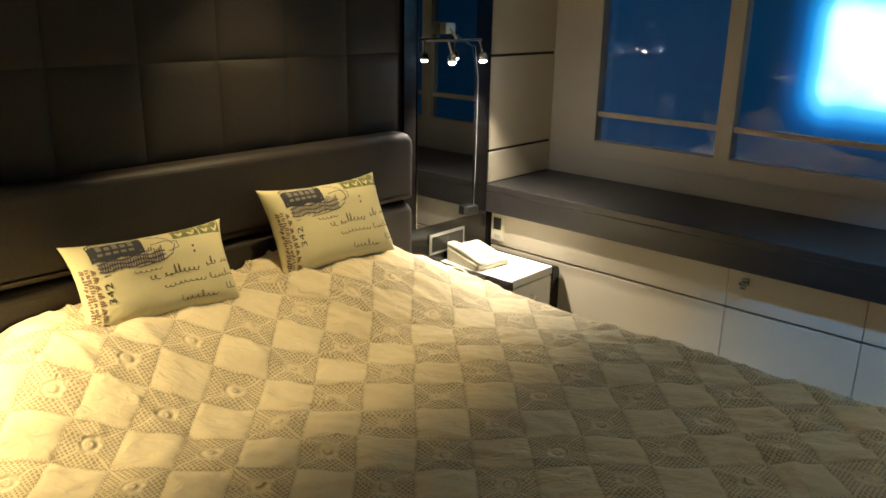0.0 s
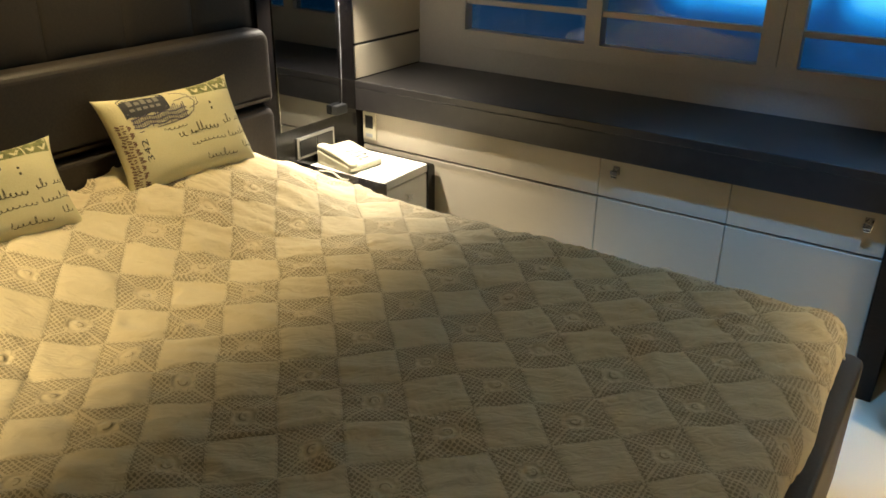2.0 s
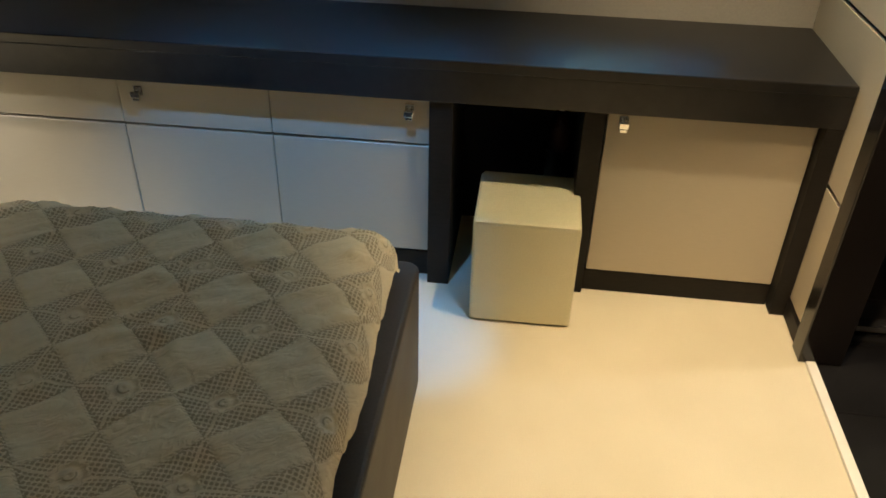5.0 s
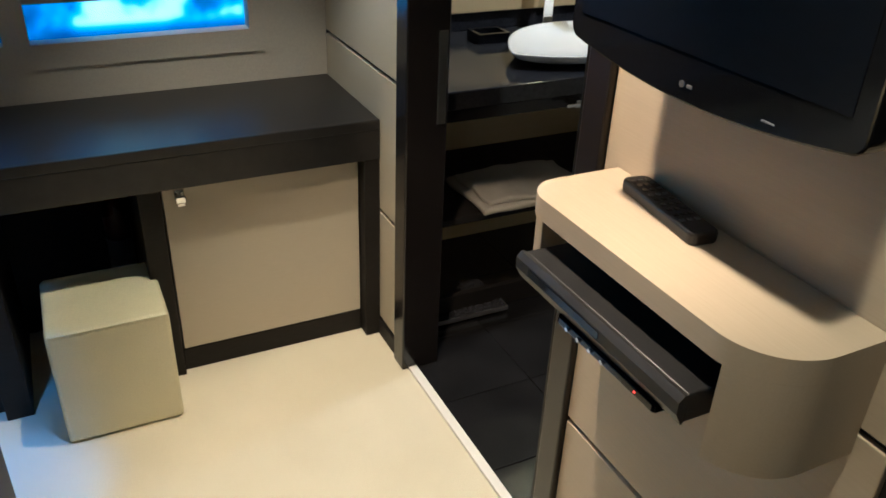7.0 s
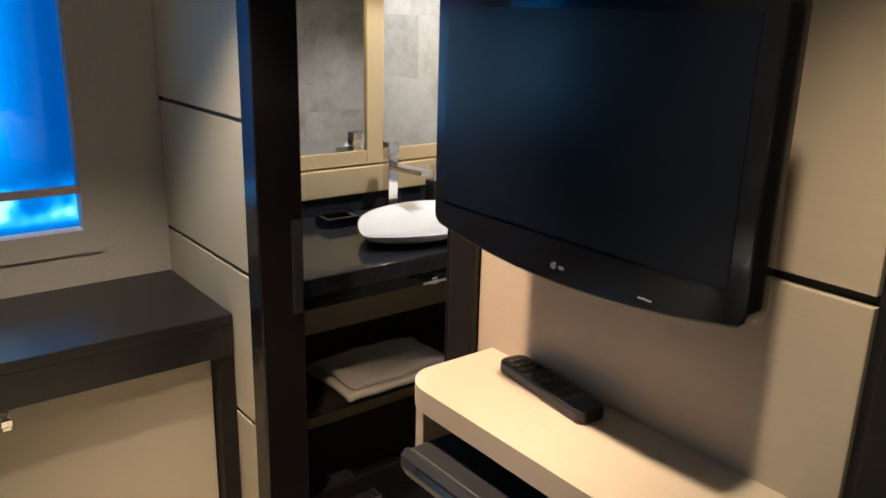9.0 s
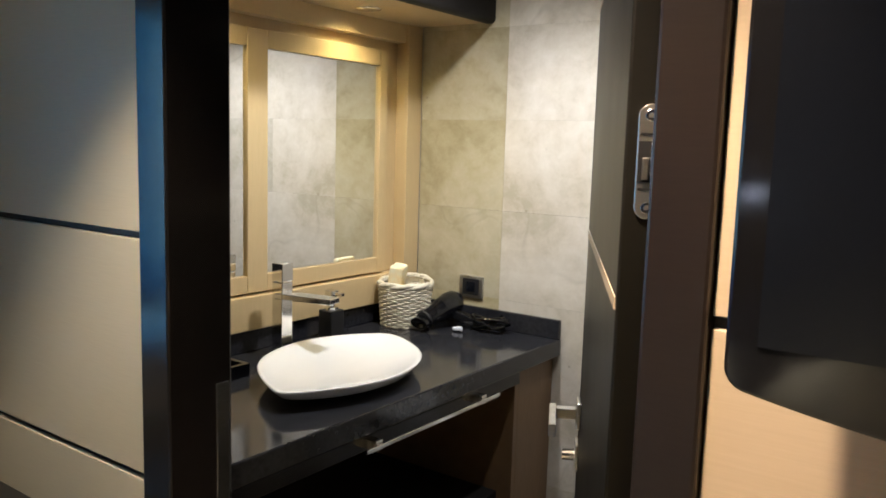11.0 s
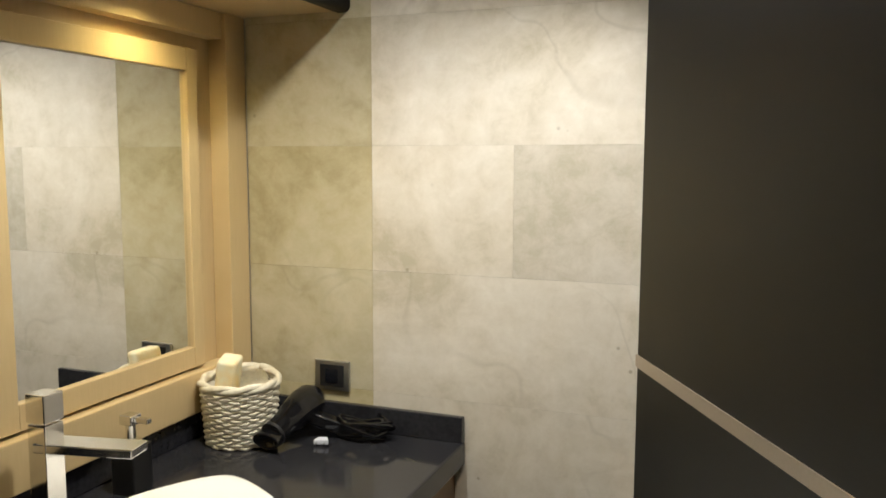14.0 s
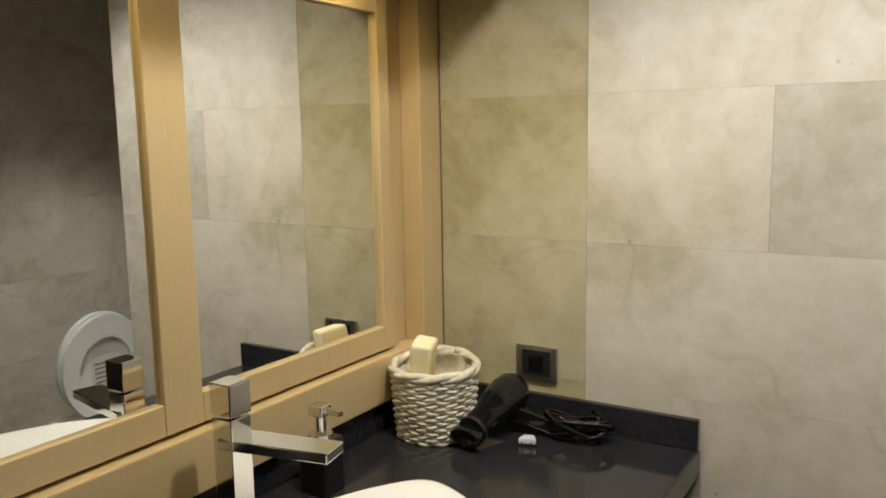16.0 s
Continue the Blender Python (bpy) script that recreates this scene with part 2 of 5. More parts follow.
def cotton(name, light, dark, openwork):
    """Cream cotton; openwork: crochet with fans of small holes round a flower, one square to each unit of UV."""
    m = mat(name, light, 0.92)
    tree, b = m.node_tree, m.node_tree.nodes["Principled BSDF"]
    b.inputs["Specular IOR Level"].default_value = 0.1
    b.inputs["Sheen Weight"].default_value = 0.1
    link = tree.links.new
    uv = node(m, "ShaderNodeUVMap")
    uv.uv_map = "UVMap"

    def calc(op, a=None, bb=None):
        n = node(m, "ShaderNodeMath")
        n.operation = op
        for i, v in enumerate((a, bb)):
            if v is None:
                continue
            if isinstance(v, (int, float)):
                n.inputs[i].default_value = v
            else:
                link(v, n.inputs[i])
        return n.outputs[0]

    def blend(a, bb, fac):
        n = node(m, "ShaderNodeMix")
        n.data_type = "RGBA"
        for socket_name, v in (("A", a), ("B", bb)):
            if isinstance(v, tuple):
                n.inputs[socket_name].default_value = (*v, 1)
            else:
                link(v, n.inputs[socket_name])
        link(fac, n.inputs["Factor"])
        return n.outputs["Result"]

    sx = node(m, "ShaderNodeSeparateXYZ")
    link(uv.outputs[0], sx.inputs[0])
    u, v = calc("FRACT", sx.outputs[0]), calc("FRACT", sx.outputs[1])
    du, dv = calc("SUBTRACT", u, 0.5), calc("SUBTRACT", v, 0.5)
    au, av = calc("ABSOLUTE", du), calc("ABSOLUTE", dv)
    edge = calc("MAXIMUM", au, av)
    stitch = calc("GREATER_THAN", calc("SINE", calc("MULTIPLY", calc("ADD", u, v), 80.0)), 0.2)
    dark_mask = calc("MULTIPLY", calc("MULTIPLY", calc("GREATER_THAN", edge, 0.462), stitch), 0.9 if openwork else 0.45)
    fine = node(m, "ShaderNodeTexNoise", Scale=7.0, Detail=5.0)
    link(uv.outputs[0], fine.inputs["Vector"])
    colour = blend(dark, light, fine.outputs["Fac"])
    weave = node(m, "ShaderNodeTexNoise", Scale=70.0, Detail=3.0)
    link(uv.outputs[0], weave.inputs["Vector"])
    stretch = node(m, "ShaderNodeMapping", Scale=(1.6, 3.6, 1.0), Rotation=(0, 0, 0.8))
    link(uv.outputs[0], stretch.inputs["Vector"])
    crease = node(m, "ShaderNodeTexNoise", Scale=1.7, Detail=3.0, Distortion=1.2)
    link(stretch.outputs[0], crease.inputs["Vector"])
    height = calc("ADD", calc("MULTIPLY", weave.outputs["Fac"], 0.12), calc("MULTIPLY", crease.outputs["Fac"], 1.7))
    if openwork:
        r = calc("SQRT", calc("ADD", calc("MULTIPLY", du, du), calc("MULTIPLY", dv, dv)))
        slim = calc("ABSOLUTE", calc("SUBTRACT", au, av))
        net = calc("MULTIPLY", calc("SINE", calc("MULTIPLY", calc("ADD", u, v), 31.416)), calc("SINE", calc("MULTIPLY", calc("SUBTRACT", u, v), 31.416)))
        turn = calc("ARCTAN2", dv, du)
        bloom = calc("ADD", calc("MULTIPLY", calc("SINE", calc("MULTIPLY", turn, 8.0)), 0.035), 0.20)
        fan = calc("MULTIPLY", calc("MULTIPLY", calc("GREATER_THAN", slim, 0.035), calc("GREATER_THAN", r, bloom)), calc("GREATER_THAN", edge, 0.20))
        holes = calc("MULTIPLY", calc("GREATER_THAN", calc("ABSOLUTE", net), 0.42), fan)
        rim = calc("LESS_THAN", calc("ABSOLUTE", calc("SUBTRACT", r, bloom)), 0.010)
        arc = calc("MULTIPLY", calc("LESS_THAN", calc("ABSOLUTE", calc("SUBTRACT", r, 0.075)), 0.012), calc("GREATER_THAN", calc("SINE", calc("ADD", turn, sx.outputs[0])), -0.1))
        mesh_shade = calc("MULTIPLY", fan, 0.07)
        dark_mask = calc("MINIMUM", calc("ADD", calc("ADD", calc("ADD", dark_mask, calc("MULTIPLY", holes, 0.95)), mesh_shade), calc("ADD", calc("MULTIPLY", rim, 0.35), calc("MULTIPLY", arc, 0.8))), 1.0)
        petals = calc("MULTIPLY", calc("SINE", calc("MULTIPLY", r, 36.0)), calc("LESS_THAN", r, bloom))
        height = calc("ADD", height, calc("MULTIPLY", petals, 0.5))
    colour = blend(colour, (0.12, 0.085, 0.045), calc("MULTIPLY", dark_mask, 0.56))
    link(colour, b.inputs["Base Color"])
    bp = node(m, "ShaderNodeBump", Strength=0.75, Distance=0.005)
    link(calc("ADD", height, calc("MULTIPLY", dark_mask, -0.5)), bp.inputs["Height"])
    link(bp.outputs[0], b.inputs["Normal"])
    return m


PLAIN_COTTON = cotton("plain cotton", (0.73, 0.635, 0.44), (0.66, 0.565, 0.385), False)
CROCHET = cotton("crochet cotton", (0.71, 0.61, 0.42), (0.63, 0.535, 0.36), True)


def blue_shade():
    """The blue shade outside the windows: deep blue, with the glow and its broad soft brighter stretches painted in as
    emission.
    """
    m = bpy.data.materials.new("blue shade with painted glow")
    m.use_nodes = True
    tree = m.node_tree
    link = tree.links.new
    b = tree.nodes["Principled BSDF"]
    b.inputs["Base Color"].default_value = (0.01, 0.05, 0.15, 1)
    b.inputs["Roughness"].default_value = 0.8
    co = node(m, "ShaderNodeTexCoord")
    sep = node(m, "ShaderNodeSeparateXYZ")
    link(co.outputs["Object"], sep.inputs[0])
    wob = node(m, "ShaderNodeTexNoise", Scale=3.5, Detail=3.0)
    link(co.outputs["Object"], wob.inputs["Vector"])

    def smooth(value, a, c):
        n = node(m, "ShaderNodeMapRange")
        n.interpolation_type = "SMOOTHSTEP"
        n.inputs["From Min"].default_value, n.inputs["From Max"].default_value = a, c
        link(value, n.inputs["Value"])
        return n.outputs[0]

    def times(a, c, op="MULTIPLY"):
        n = node(m, "ShaderNodeMath")
        n.operation = op
        for i, v in enumerate((a, c)):
            if isinstance(v, (int, float)):
                n.inputs[i].default_value = v
            else:
                link(v, n.inputs[i])
        return n.outputs[0]

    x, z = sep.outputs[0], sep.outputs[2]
    # Bright stretches of the glow, painted by position; no lamp stands behind.
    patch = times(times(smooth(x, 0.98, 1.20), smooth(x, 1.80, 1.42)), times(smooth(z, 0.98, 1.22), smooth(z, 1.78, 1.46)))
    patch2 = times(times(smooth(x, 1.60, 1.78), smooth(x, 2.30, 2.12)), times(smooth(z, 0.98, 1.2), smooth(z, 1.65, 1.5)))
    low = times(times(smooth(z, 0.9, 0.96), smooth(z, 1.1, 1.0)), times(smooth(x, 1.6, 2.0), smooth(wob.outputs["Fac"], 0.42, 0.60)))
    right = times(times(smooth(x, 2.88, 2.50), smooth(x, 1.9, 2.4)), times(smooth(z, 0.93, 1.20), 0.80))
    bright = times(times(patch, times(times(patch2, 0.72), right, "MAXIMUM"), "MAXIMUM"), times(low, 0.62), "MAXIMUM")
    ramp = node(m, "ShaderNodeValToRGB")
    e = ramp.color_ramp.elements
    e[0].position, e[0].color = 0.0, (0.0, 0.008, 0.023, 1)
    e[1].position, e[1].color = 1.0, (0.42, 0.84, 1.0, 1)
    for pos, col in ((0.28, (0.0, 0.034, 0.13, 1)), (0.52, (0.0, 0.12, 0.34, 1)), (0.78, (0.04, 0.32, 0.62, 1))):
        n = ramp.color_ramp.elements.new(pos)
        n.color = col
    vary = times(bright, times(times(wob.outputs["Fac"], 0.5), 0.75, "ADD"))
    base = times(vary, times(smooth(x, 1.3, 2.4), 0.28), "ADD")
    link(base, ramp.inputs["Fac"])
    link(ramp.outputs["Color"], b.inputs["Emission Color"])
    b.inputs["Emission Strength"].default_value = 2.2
    return m


SHADE = blue_shade()

# ---------------------------------------------------------------- builders
ROOT = {}


def thing(name, at, label, category, group="", kind=""):
    ob = new(name)
    ob.empty_display_size = 0.05
    ob.location = at
    ROOT[ob.name] = Vector(at)
    return tagged(ob, label, category, group, kind)


def smooth_faces(me):
    for p in me.polygons:
        p.use_smooth = True


def part(name, bm, material, parent=None, label="", smooth=False):
    """Links a bmesh, given in the place's coordinates, as one mesh under a thing or a part."""
    if parent is not None:
        base = ROOT[parent.name]
        bmesh.ops.translate(bm, vec=-base, verts=bm.verts)
    me = bpy.data.meshes.new(name)
    bm.to_mesh(me)
    bm.free()
    me.materials.append(material)
    if smooth:
        smooth_faces(me)
    ob = new(name, me)
    if parent is not None:
        ob.parent = parent
        ROOT[ob.name] = base
    else:
        ROOT[ob.name] = Vector((0, 0, 0))
    return tagged(ob, label)


def setting(name, bm, material, label, category, smooth=False):
    return tagged(part(name, bm, material, smooth=smooth), label, category, "", "structure")


def box(x0, x1, y0, y1, z0, z1, bevel=0.0, seg=2, bm=None):
    own = bmesh.new()
    bmesh.ops.create_cube(own, size=1.0)
    bmesh.ops.scale(own, vec=(x1 - x0, y1 - y0, z1 - z0), verts=own.verts)
    bmesh.ops.translate(own, vec=((x0 + x1) / 2, (y0 + y1) / 2, (z0 + z1) / 2), verts=own.verts)
    if bevel:
        bmesh.ops.bevel(own, geom=list(own.edges), offset=bevel, segments=seg, profile=0.5, affect="EDGES")
    return merged(bm, own)


def merged(bm, own):
    if bm is None:
        return own
    me = bpy.data.meshes.new("scratch")
    own.to_mesh(me)
    own.free()
    bm.from_mesh(me)
    bpy.data.meshes.remove(me)
    return bm


def rod(a, b, r, seg=16, r2=None, bm=None):
    a, b = Vector(a), Vector(b)
    own = bmesh.new()
    bmesh.ops.create_cone(own, cap_ends=True, segments=seg, radius1=r, radius2=r if r2 is None else r2, depth=(b - a).length)
    turn = (b - a).to_track_quat("Z", "Y").to_matrix().to_4x4()
    bmesh.ops.transform(own, matrix=Matrix.Translation((a + b) / 2) @ turn, verts=own.verts)
    return merged(bm, own)


def lathe(profile, centre, seg=32, squash=(1, 1), bm=None):
    """A turned body from (radius, height) pairs."""
    own = bmesh.new()
    rings = []
    for r, h in profile:
        rings.append([own.verts.new((centre[0] + squash[0] * r * math.cos(2 * math.pi * k / seg), centre[1] + squash[1] * r * math.sin(2 * math.pi * k / seg), centre[2] + h)) for k in range(seg)])
    for a, b in zip(rings, rings[1:]):
        for k in range(seg):
            own.faces.new((a[k], a[(k + 1) % seg], b[(k + 1) % seg], b[k]))
    if profile[0][0] > 1e-5:
        own.faces.new(rings[0][::-1])
    if profile[-1][0] > 1e-5:
        own.faces.new(rings[-1])
    bmesh.ops.remove_doubles(own, verts=own.verts, dist=1e-6)
    bmesh.ops.recalc_face_normals(own, faces=own.faces)
    return merged(bm, own)


def prism(outline, z0, z1, bevel=0.0, bm=None, seg=2):
    """A plate of the given outline in x and y."""
    own = bmesh.new()
    low = [own.verts.new((x, y, z0)) for x, y in outline]
    top = [own.verts.new((x, y, z1)) for x, y in outline]
    n = len(outline)
    own.faces.new(low[::-1])
    own.faces.new(top)
    for k in range(n):
        own.faces.new((low[k], low[(k + 1) % n], top[(k + 1) % n], top[k]))
    bmesh.ops.recalc_face_normals(own, faces=own.faces)
    if bevel:
        edges = [e for e in own.edges if abs(e.verts[0].co.z - e.verts[1].co.z) < 1e-6]
        bmesh.ops.bevel(own, geom=edges, offset=bevel, segments=seg, profile=0.5, affect="EDGES")
    return merged(bm, own)


def rounded(x0, x1, y0, y1, radii, steps=8):
    """The outline of a rectangle with its own radius at each corner: (x0,y0), (x1,y0), (x1,y1), (x0,y1)."""
    out = []
    for (cx, cy, sx, sy, a0), r in zip(((x0, y0, 1, 1, 180), (x1, y0, -1, 1, 270), (x1, y1, -1, -1, 0), (x0, y1, 1, -1, 90)), radii):
        if r <= 0:
            out.append((cx, cy))
            continue
        for k in range(steps + 1):
            a = radians(a0 + 90 * k / steps)
            out.append((cx + sx * r + r * math.cos(a), cy + sy * r + r * math.sin(a)))
    return out


def tube(points, r, seg=8, bm=None):
    """A round cord through the given points."""
    own = bmesh.new()
    pts = [Vector(p) for p in points]
    rings = []
    for i, p in enumerate(pts):
        d = (pts[min(i + 1, len(pts) - 1)] - pts[max(i - 1, 0)]).normalized()
        side = d.orthogonal() if i == 0 else (side - d * side.dot(d))
        side.normalize()
        up = d.cross(side)
        rings.append([own.verts.new(p + r * (math.cos(2 * math.pi * k / seg) * side + math.sin(2 * math.pi * k / seg) * up)) for k in range(seg)])
    for a, b in zip(rings, rings[1:]):
        for k in range(seg):
            own.faces.new((a[k], a[(k + 1) % seg], b[(k + 1) % seg], b[k]))
    own.faces.new(rings[0][::-1])
    own.faces.new(rings[-1])
    bmesh.ops.recalc_face_normals(own, faces=own.faces)
    return merged(bm, own)


def turned(bm, m):
    bmesh.ops.transform(bm, matrix=m, verts=bm.verts)
    return bm

# ---------------------------------------------------------------- the setting: cabin
setting("floor", box(-0.1, XE + 0.006, YS - 0.1, YN, -0.08, 0.0), CARPET, "cream short pile carpet of the cabin", "floor")
setting("ceiling", box(-0.1, 5.8, YS - 0.1, 0.75, CEIL, CEIL + 0.08), CEILING, "plain white cabin ceiling", "ceiling")
wall_west = setting("wall_west", box(-0.12, -0.006, YS - 0.1, YN + 0.12, 0, CEIL), WENGE, "dark wall behind the bed, padded above the headboard", "wall")
setting("wall_south", box(-0.12, XE + 0.12, YS - 0.12, YS, 0, CEIL), PAINT, "plain cream cabin wall", "wall")

WINDOWS = [(0.245, 0.805), (0.870, 1.470), (1.605, 2.212), (2.280, 2.897)]
W0, W1, WBAR = 0.917, 1.74, 1.036
bm = box(-0.006, XE, YN, YN + 0.12, 0, 0.845)
box(-0.006, 0.160, YN, YN + 0.12, 0.845, CEIL, bm=bm)
box(2.945, XE, YN, YN + 0.12, 0.845, CEIL, bm=bm)
box(0.160, 2.945, YN, YN + 0.12, W1 + 0.08, CEIL, bm=bm)
wall_north = setting("wall_north", bm, PAINT, "cream panelled wall with a row of windows", "wall")
bm = box(0.162, 2.943, YN - 0.008, YN + 0.05, 0.847, W0)
box(0.162, 2.943, YN - 0.008, YN + 0.05, W1, W1 + 0.078, bm=bm)
edges = [0.162] + [v for w in WINDOWS for v in w] + [2.943]
for a, b in zip(edges[0::2], edges[1::2]):
    if a > 1.4 and b < 1.7:
        box(a, (a + b) / 2 - 0.0015, YN - 0.008, YN + 0.05, W0, W1, bm=bm)
        box((a + b) / 2 + 0.0015, b, YN - 0.008, YN + 0.05, W0, W1, bm=bm)
    else:
        box(a, b, YN - 0.008, YN + 0.05, W0, W1, bm=bm)
part("window_panel", bm, PAINT, wall_north)
for n, (a, b) in enumerate(WINDOWS):
    w = thing("window_%d" % (n + 1), (a, YN, W0), "cabin window with a low glazing bar, glowing blue from outside", "window", "windows over the counter", "structure")
    part("glazing_bar", box(a, b, YN + 0.004, YN + 0.03, WBAR - 0.011, WBAR + 0.011, 0.002), PAINT, w)
    for z0, z1 in ((W0, WBAR - 0.011), (WBAR + 0.011, W1)):
        p = part("pane", box(a, b, YN + 0.018, YN + 0.022, z0, z1), PANE, w)
        p.visible_shadow = False
setting("backdrop", box(0.1, 3.0, YN + 0.06, YN + 0.062, 0.80, 1.85), SHADE, "deep blue shade outside the windows, its glow painted in", "backdrop")

# padded wall over the headboard: square pads with sunk seams
def pad(x0, x1, y0, y1, z0, z1, soft=0.02, n=8):
    """A stuffed panel that faces +x."""
    own = bmesh.new()
    rows = []
    for i in range(n + 1):
        row = []
        for k in range(n + 1):
            u, v = -math.cos(math.pi * i / n), -math.cos(math.pi * k / n)
            puff = (1 - abs(u) ** 6) ** 0.5 * (1 - abs(v) ** 6) ** 0.5
            row.append(own.verts.new((x0 + (x1 - x0) * puff, y0 + (y1 - y0) * (u + 1) / 2, z0 + (z1 - z0) * (v + 1) / 2)))
        rows.append(row)
    for i in range(n):
        for k in range(n):
            own.faces.new((rows[i][k], rows[i + 1][k], rows[i + 1][k + 1], rows[i][k + 1]))
    bmesh.ops.recalc_face_normals(own, faces=own.faces)
    return own


own = pad(0, 0.010, 0, 0.253, 0, 0.283)
own.normal_update()
pad_mesh = bpy.data.meshes.new("pad")
if sum(f.normal.x for f in own.faces) < 0:
    bmesh.ops.reverse_faces(own, faces=own.faces)
own.to_mesh(pad_mesh)
own.free()
pad_mesh.materials.append(PADDING)
smooth_faces(pad_mesh)
for i in range(9):
    for k in range(4):
        ob = new("pad", pad_mesh)
        ob.parent = wall_west
        ob.location = (-0.005, -0.518 - 0.2535 * (i + 1), 1.036 + 0.2835 * k)

# pale veneer panels with dark joints


def veneer_panels(owner, axis, at, lo, hi, joints, material, proud=0.012, gap=0.006):
    for z0, z1 in zip(joints, joints[1:]):
        z0, z1 = z0 + gap, z1 - gap
        if axis == "x+":
            part("panel", box(at, at + proud, lo, hi, z0, z1, 0.0012, 1), material, owner)
        else:
            part("panel", box(at - proud, at, lo, hi, z0, z1, 0.0012, 1), material, owner)


veneer_panels(wall_west, "x+", -0.006, 0.0, YN, (COUNTER - 0.004, 0.89, 1.29, 1.70, CEIL), VENEER, 0.006)

PL0, PL1 = -0.212, -0.140     # post beside the counter panel
PR0, PR1 = -1.022, -0.9585     # post beside the television panel
bm = box(XE + 0.012, XE + 0.12, PL1, YN, 0, CEIL)
box(XE + 0.012, XE + 0.12, -1.66, PR0, 0, CEIL, bm=bm)
box(XE + 0.012, XE + 0.12, PR0, PL1, 2.0, CEIL, bm=bm)
wall_east = setting("wall_east", bm, GROOVE, "wall between cabin and washroom, faced with pale veneer panels", "wall")
veneer_panels(wall_east, "x-", XE + 0.012, PL1 + 0.001, YN, (0.06, 0.457, 0.89, 1.29, 1.70, CEIL), VENEER)
veneer_panels(wall_east, "x-", XE + 0.012, -1.635, PR0 - 0.001, (0.06, 0.457, 0.89, 1.29, 1.70, CEIL), VENEER_Y)
part("skirting", box(XE - 0.006, XE + 0.012, PL1 + 0.001, 0.04, 0, 0.056, 0.002), WENGE, wall_east)
part("skirting", box(XE - 0.006, XE + 0.012, -1.635, PR0 - 0.001, 0, 0.056, 0.002), WENGE, wall_east)
frame_1 = thing("door_frame", (XE, -0.56, 0), "dark stained wooden door frame of the washroom", "door frame", "", "structure")
part("post", box(XE - 0.014, XE + 0.108, PL0, PL1, 0, 2.0, 0.004), GLOSSY, frame_1)
part("post", box(XE - 0.014, XE + 0.108, PR0, PR1, 0, 2.0, 0.004), DARK_BROWN, frame_1)
part("stop", box(3.20, XE + 0.108, PR1, -0.952, 0, 1.98, 0.001), WENGE, frame_1)
part("lintel", box(XE - 0.014, XE + 0.108, PR1, PL0, 1.98, 2.03, 0.004), WENGE, frame_1)
part("strike_plate", box(XE + 0.075, XE + 0.1, PL0 - 0.003, PL0, 0.80, 1.05, 0.001), DARK_STEEL, frame_1, "brushed steel strike plate")
setting("threshold", box(XE + 0.007, XE + 0.034, PR1, PL0, -0.01, 0.008, 0.002), WHITE, "white threshold strip between carpet and dark tiles", "threshold")
wall_entry = setting("wall_entry", box(XE - 0.03, XE + 0.12, YS, -1.66, 0, CEIL, 0.003), WENGE, "dark stained panel wall beside the television panel", "wall")

# ---------------------------------------------------------------- the setting: washroom
WX = XE + 0.125
bm = box(WX - 0.04, BX + 0.12, BY + 0.022, BY + 0.14, 0, CEIL)
wash_north = setting("wall_washroom_north", bm, MAPLE, "honey maple panelled wall above the washbasin", "wall")
wash_east = setting("wall_washroom_east", box(BX + 0.01, BX + 0.13, WEND, BY + 0.02, 0, CEIL), GROUT, "polished beige marble tiled washroom wall", "wall")
wash_south = setting("wall_washroom_south", box(WX - 0.04, 5.72, -1.52, -1.41, 0, CEIL), GROUT, "tiled washroom wall behind the toilet", "wall")
wash_return = setting("wall_washroom_return", box(BX + 0.131, 5.6, WEND, WEND + 0.12, 0, CEIL), MARBLE, "marble faced wall end beside the toilet", "wall")
setting("wall_washroom_far", box(5.6, 5.72, -1.41, WEND + 0.12, 0, CEIL), MARBLE, "marble faced far wall of the washroom", "wall")
setting("wall_washroom_west", box(XE + 0.121, XE + 0.135, -1.41, PR0 - 0.01, 0, CEIL), MARBLE, "marble faced wall beside the washroom door", "wall")
wash_floor = setting("floor_washroom", box(XE + 0.035, 5.72, -1.52, BY + 0.02, -0.08, -0.006), GROOVE, "black polished tiled washroom floor", "floor")
bm = box(WX - 0.04, BX + 0.01, 0.235, BY + 0.02, 1.852, 1.875, 0.002)
soffit = setting("soffit", bm, MAPLE, "honey maple ceiling box above the mirror with recessed lamps", "ceiling")
own = prism([(y, z) for y, z in rounded(0.200, 0.236, 1.848, 1.98, (0.016, 0.004, 0.0, 0.0), 6)], WX - 0.04, BX + 0.008)
turned(own, Matrix(((0, 0, 1, 0), (1, 0, 0, 0), (0, 1, 0, 0), (0, 0, 0, 1))))
part("fascia", own, WENGE, soffit, "dark rounded fascia board")
part("riser", box(WX - 0.04, BX + 0.008, 0.236, 0.25, 1.98, CEIL - 0.001), CEILING, soffit)

# ---------------------------------------------------------------- counter and cabinets under the windows
counter = thing("counter", (0, 0, COUNTER), "long near-black wooden window counter with a deep front edge", "counter")
part("top", box(0.002, XE - 0.002, 0.0, YN - 0.002, COUNTER - 0.03, COUNTER, 0.003), WENGE_TOP, counter)
part("apron", box(0.002, XE - 0.002, 0.001, 0.03, 0.628, COUNTER - 0.030, 0.002), WENGE_TOP, counter)
part("leg", box(2.030, 2.098, 0.012, YN - 0.004, 0, 0.628, 0.002), WENGE, counter)
part("leg", box(2.462, 2.522, 0.030, YN - 0.004, 0, 0.628, 0.002), WENGE, counter)
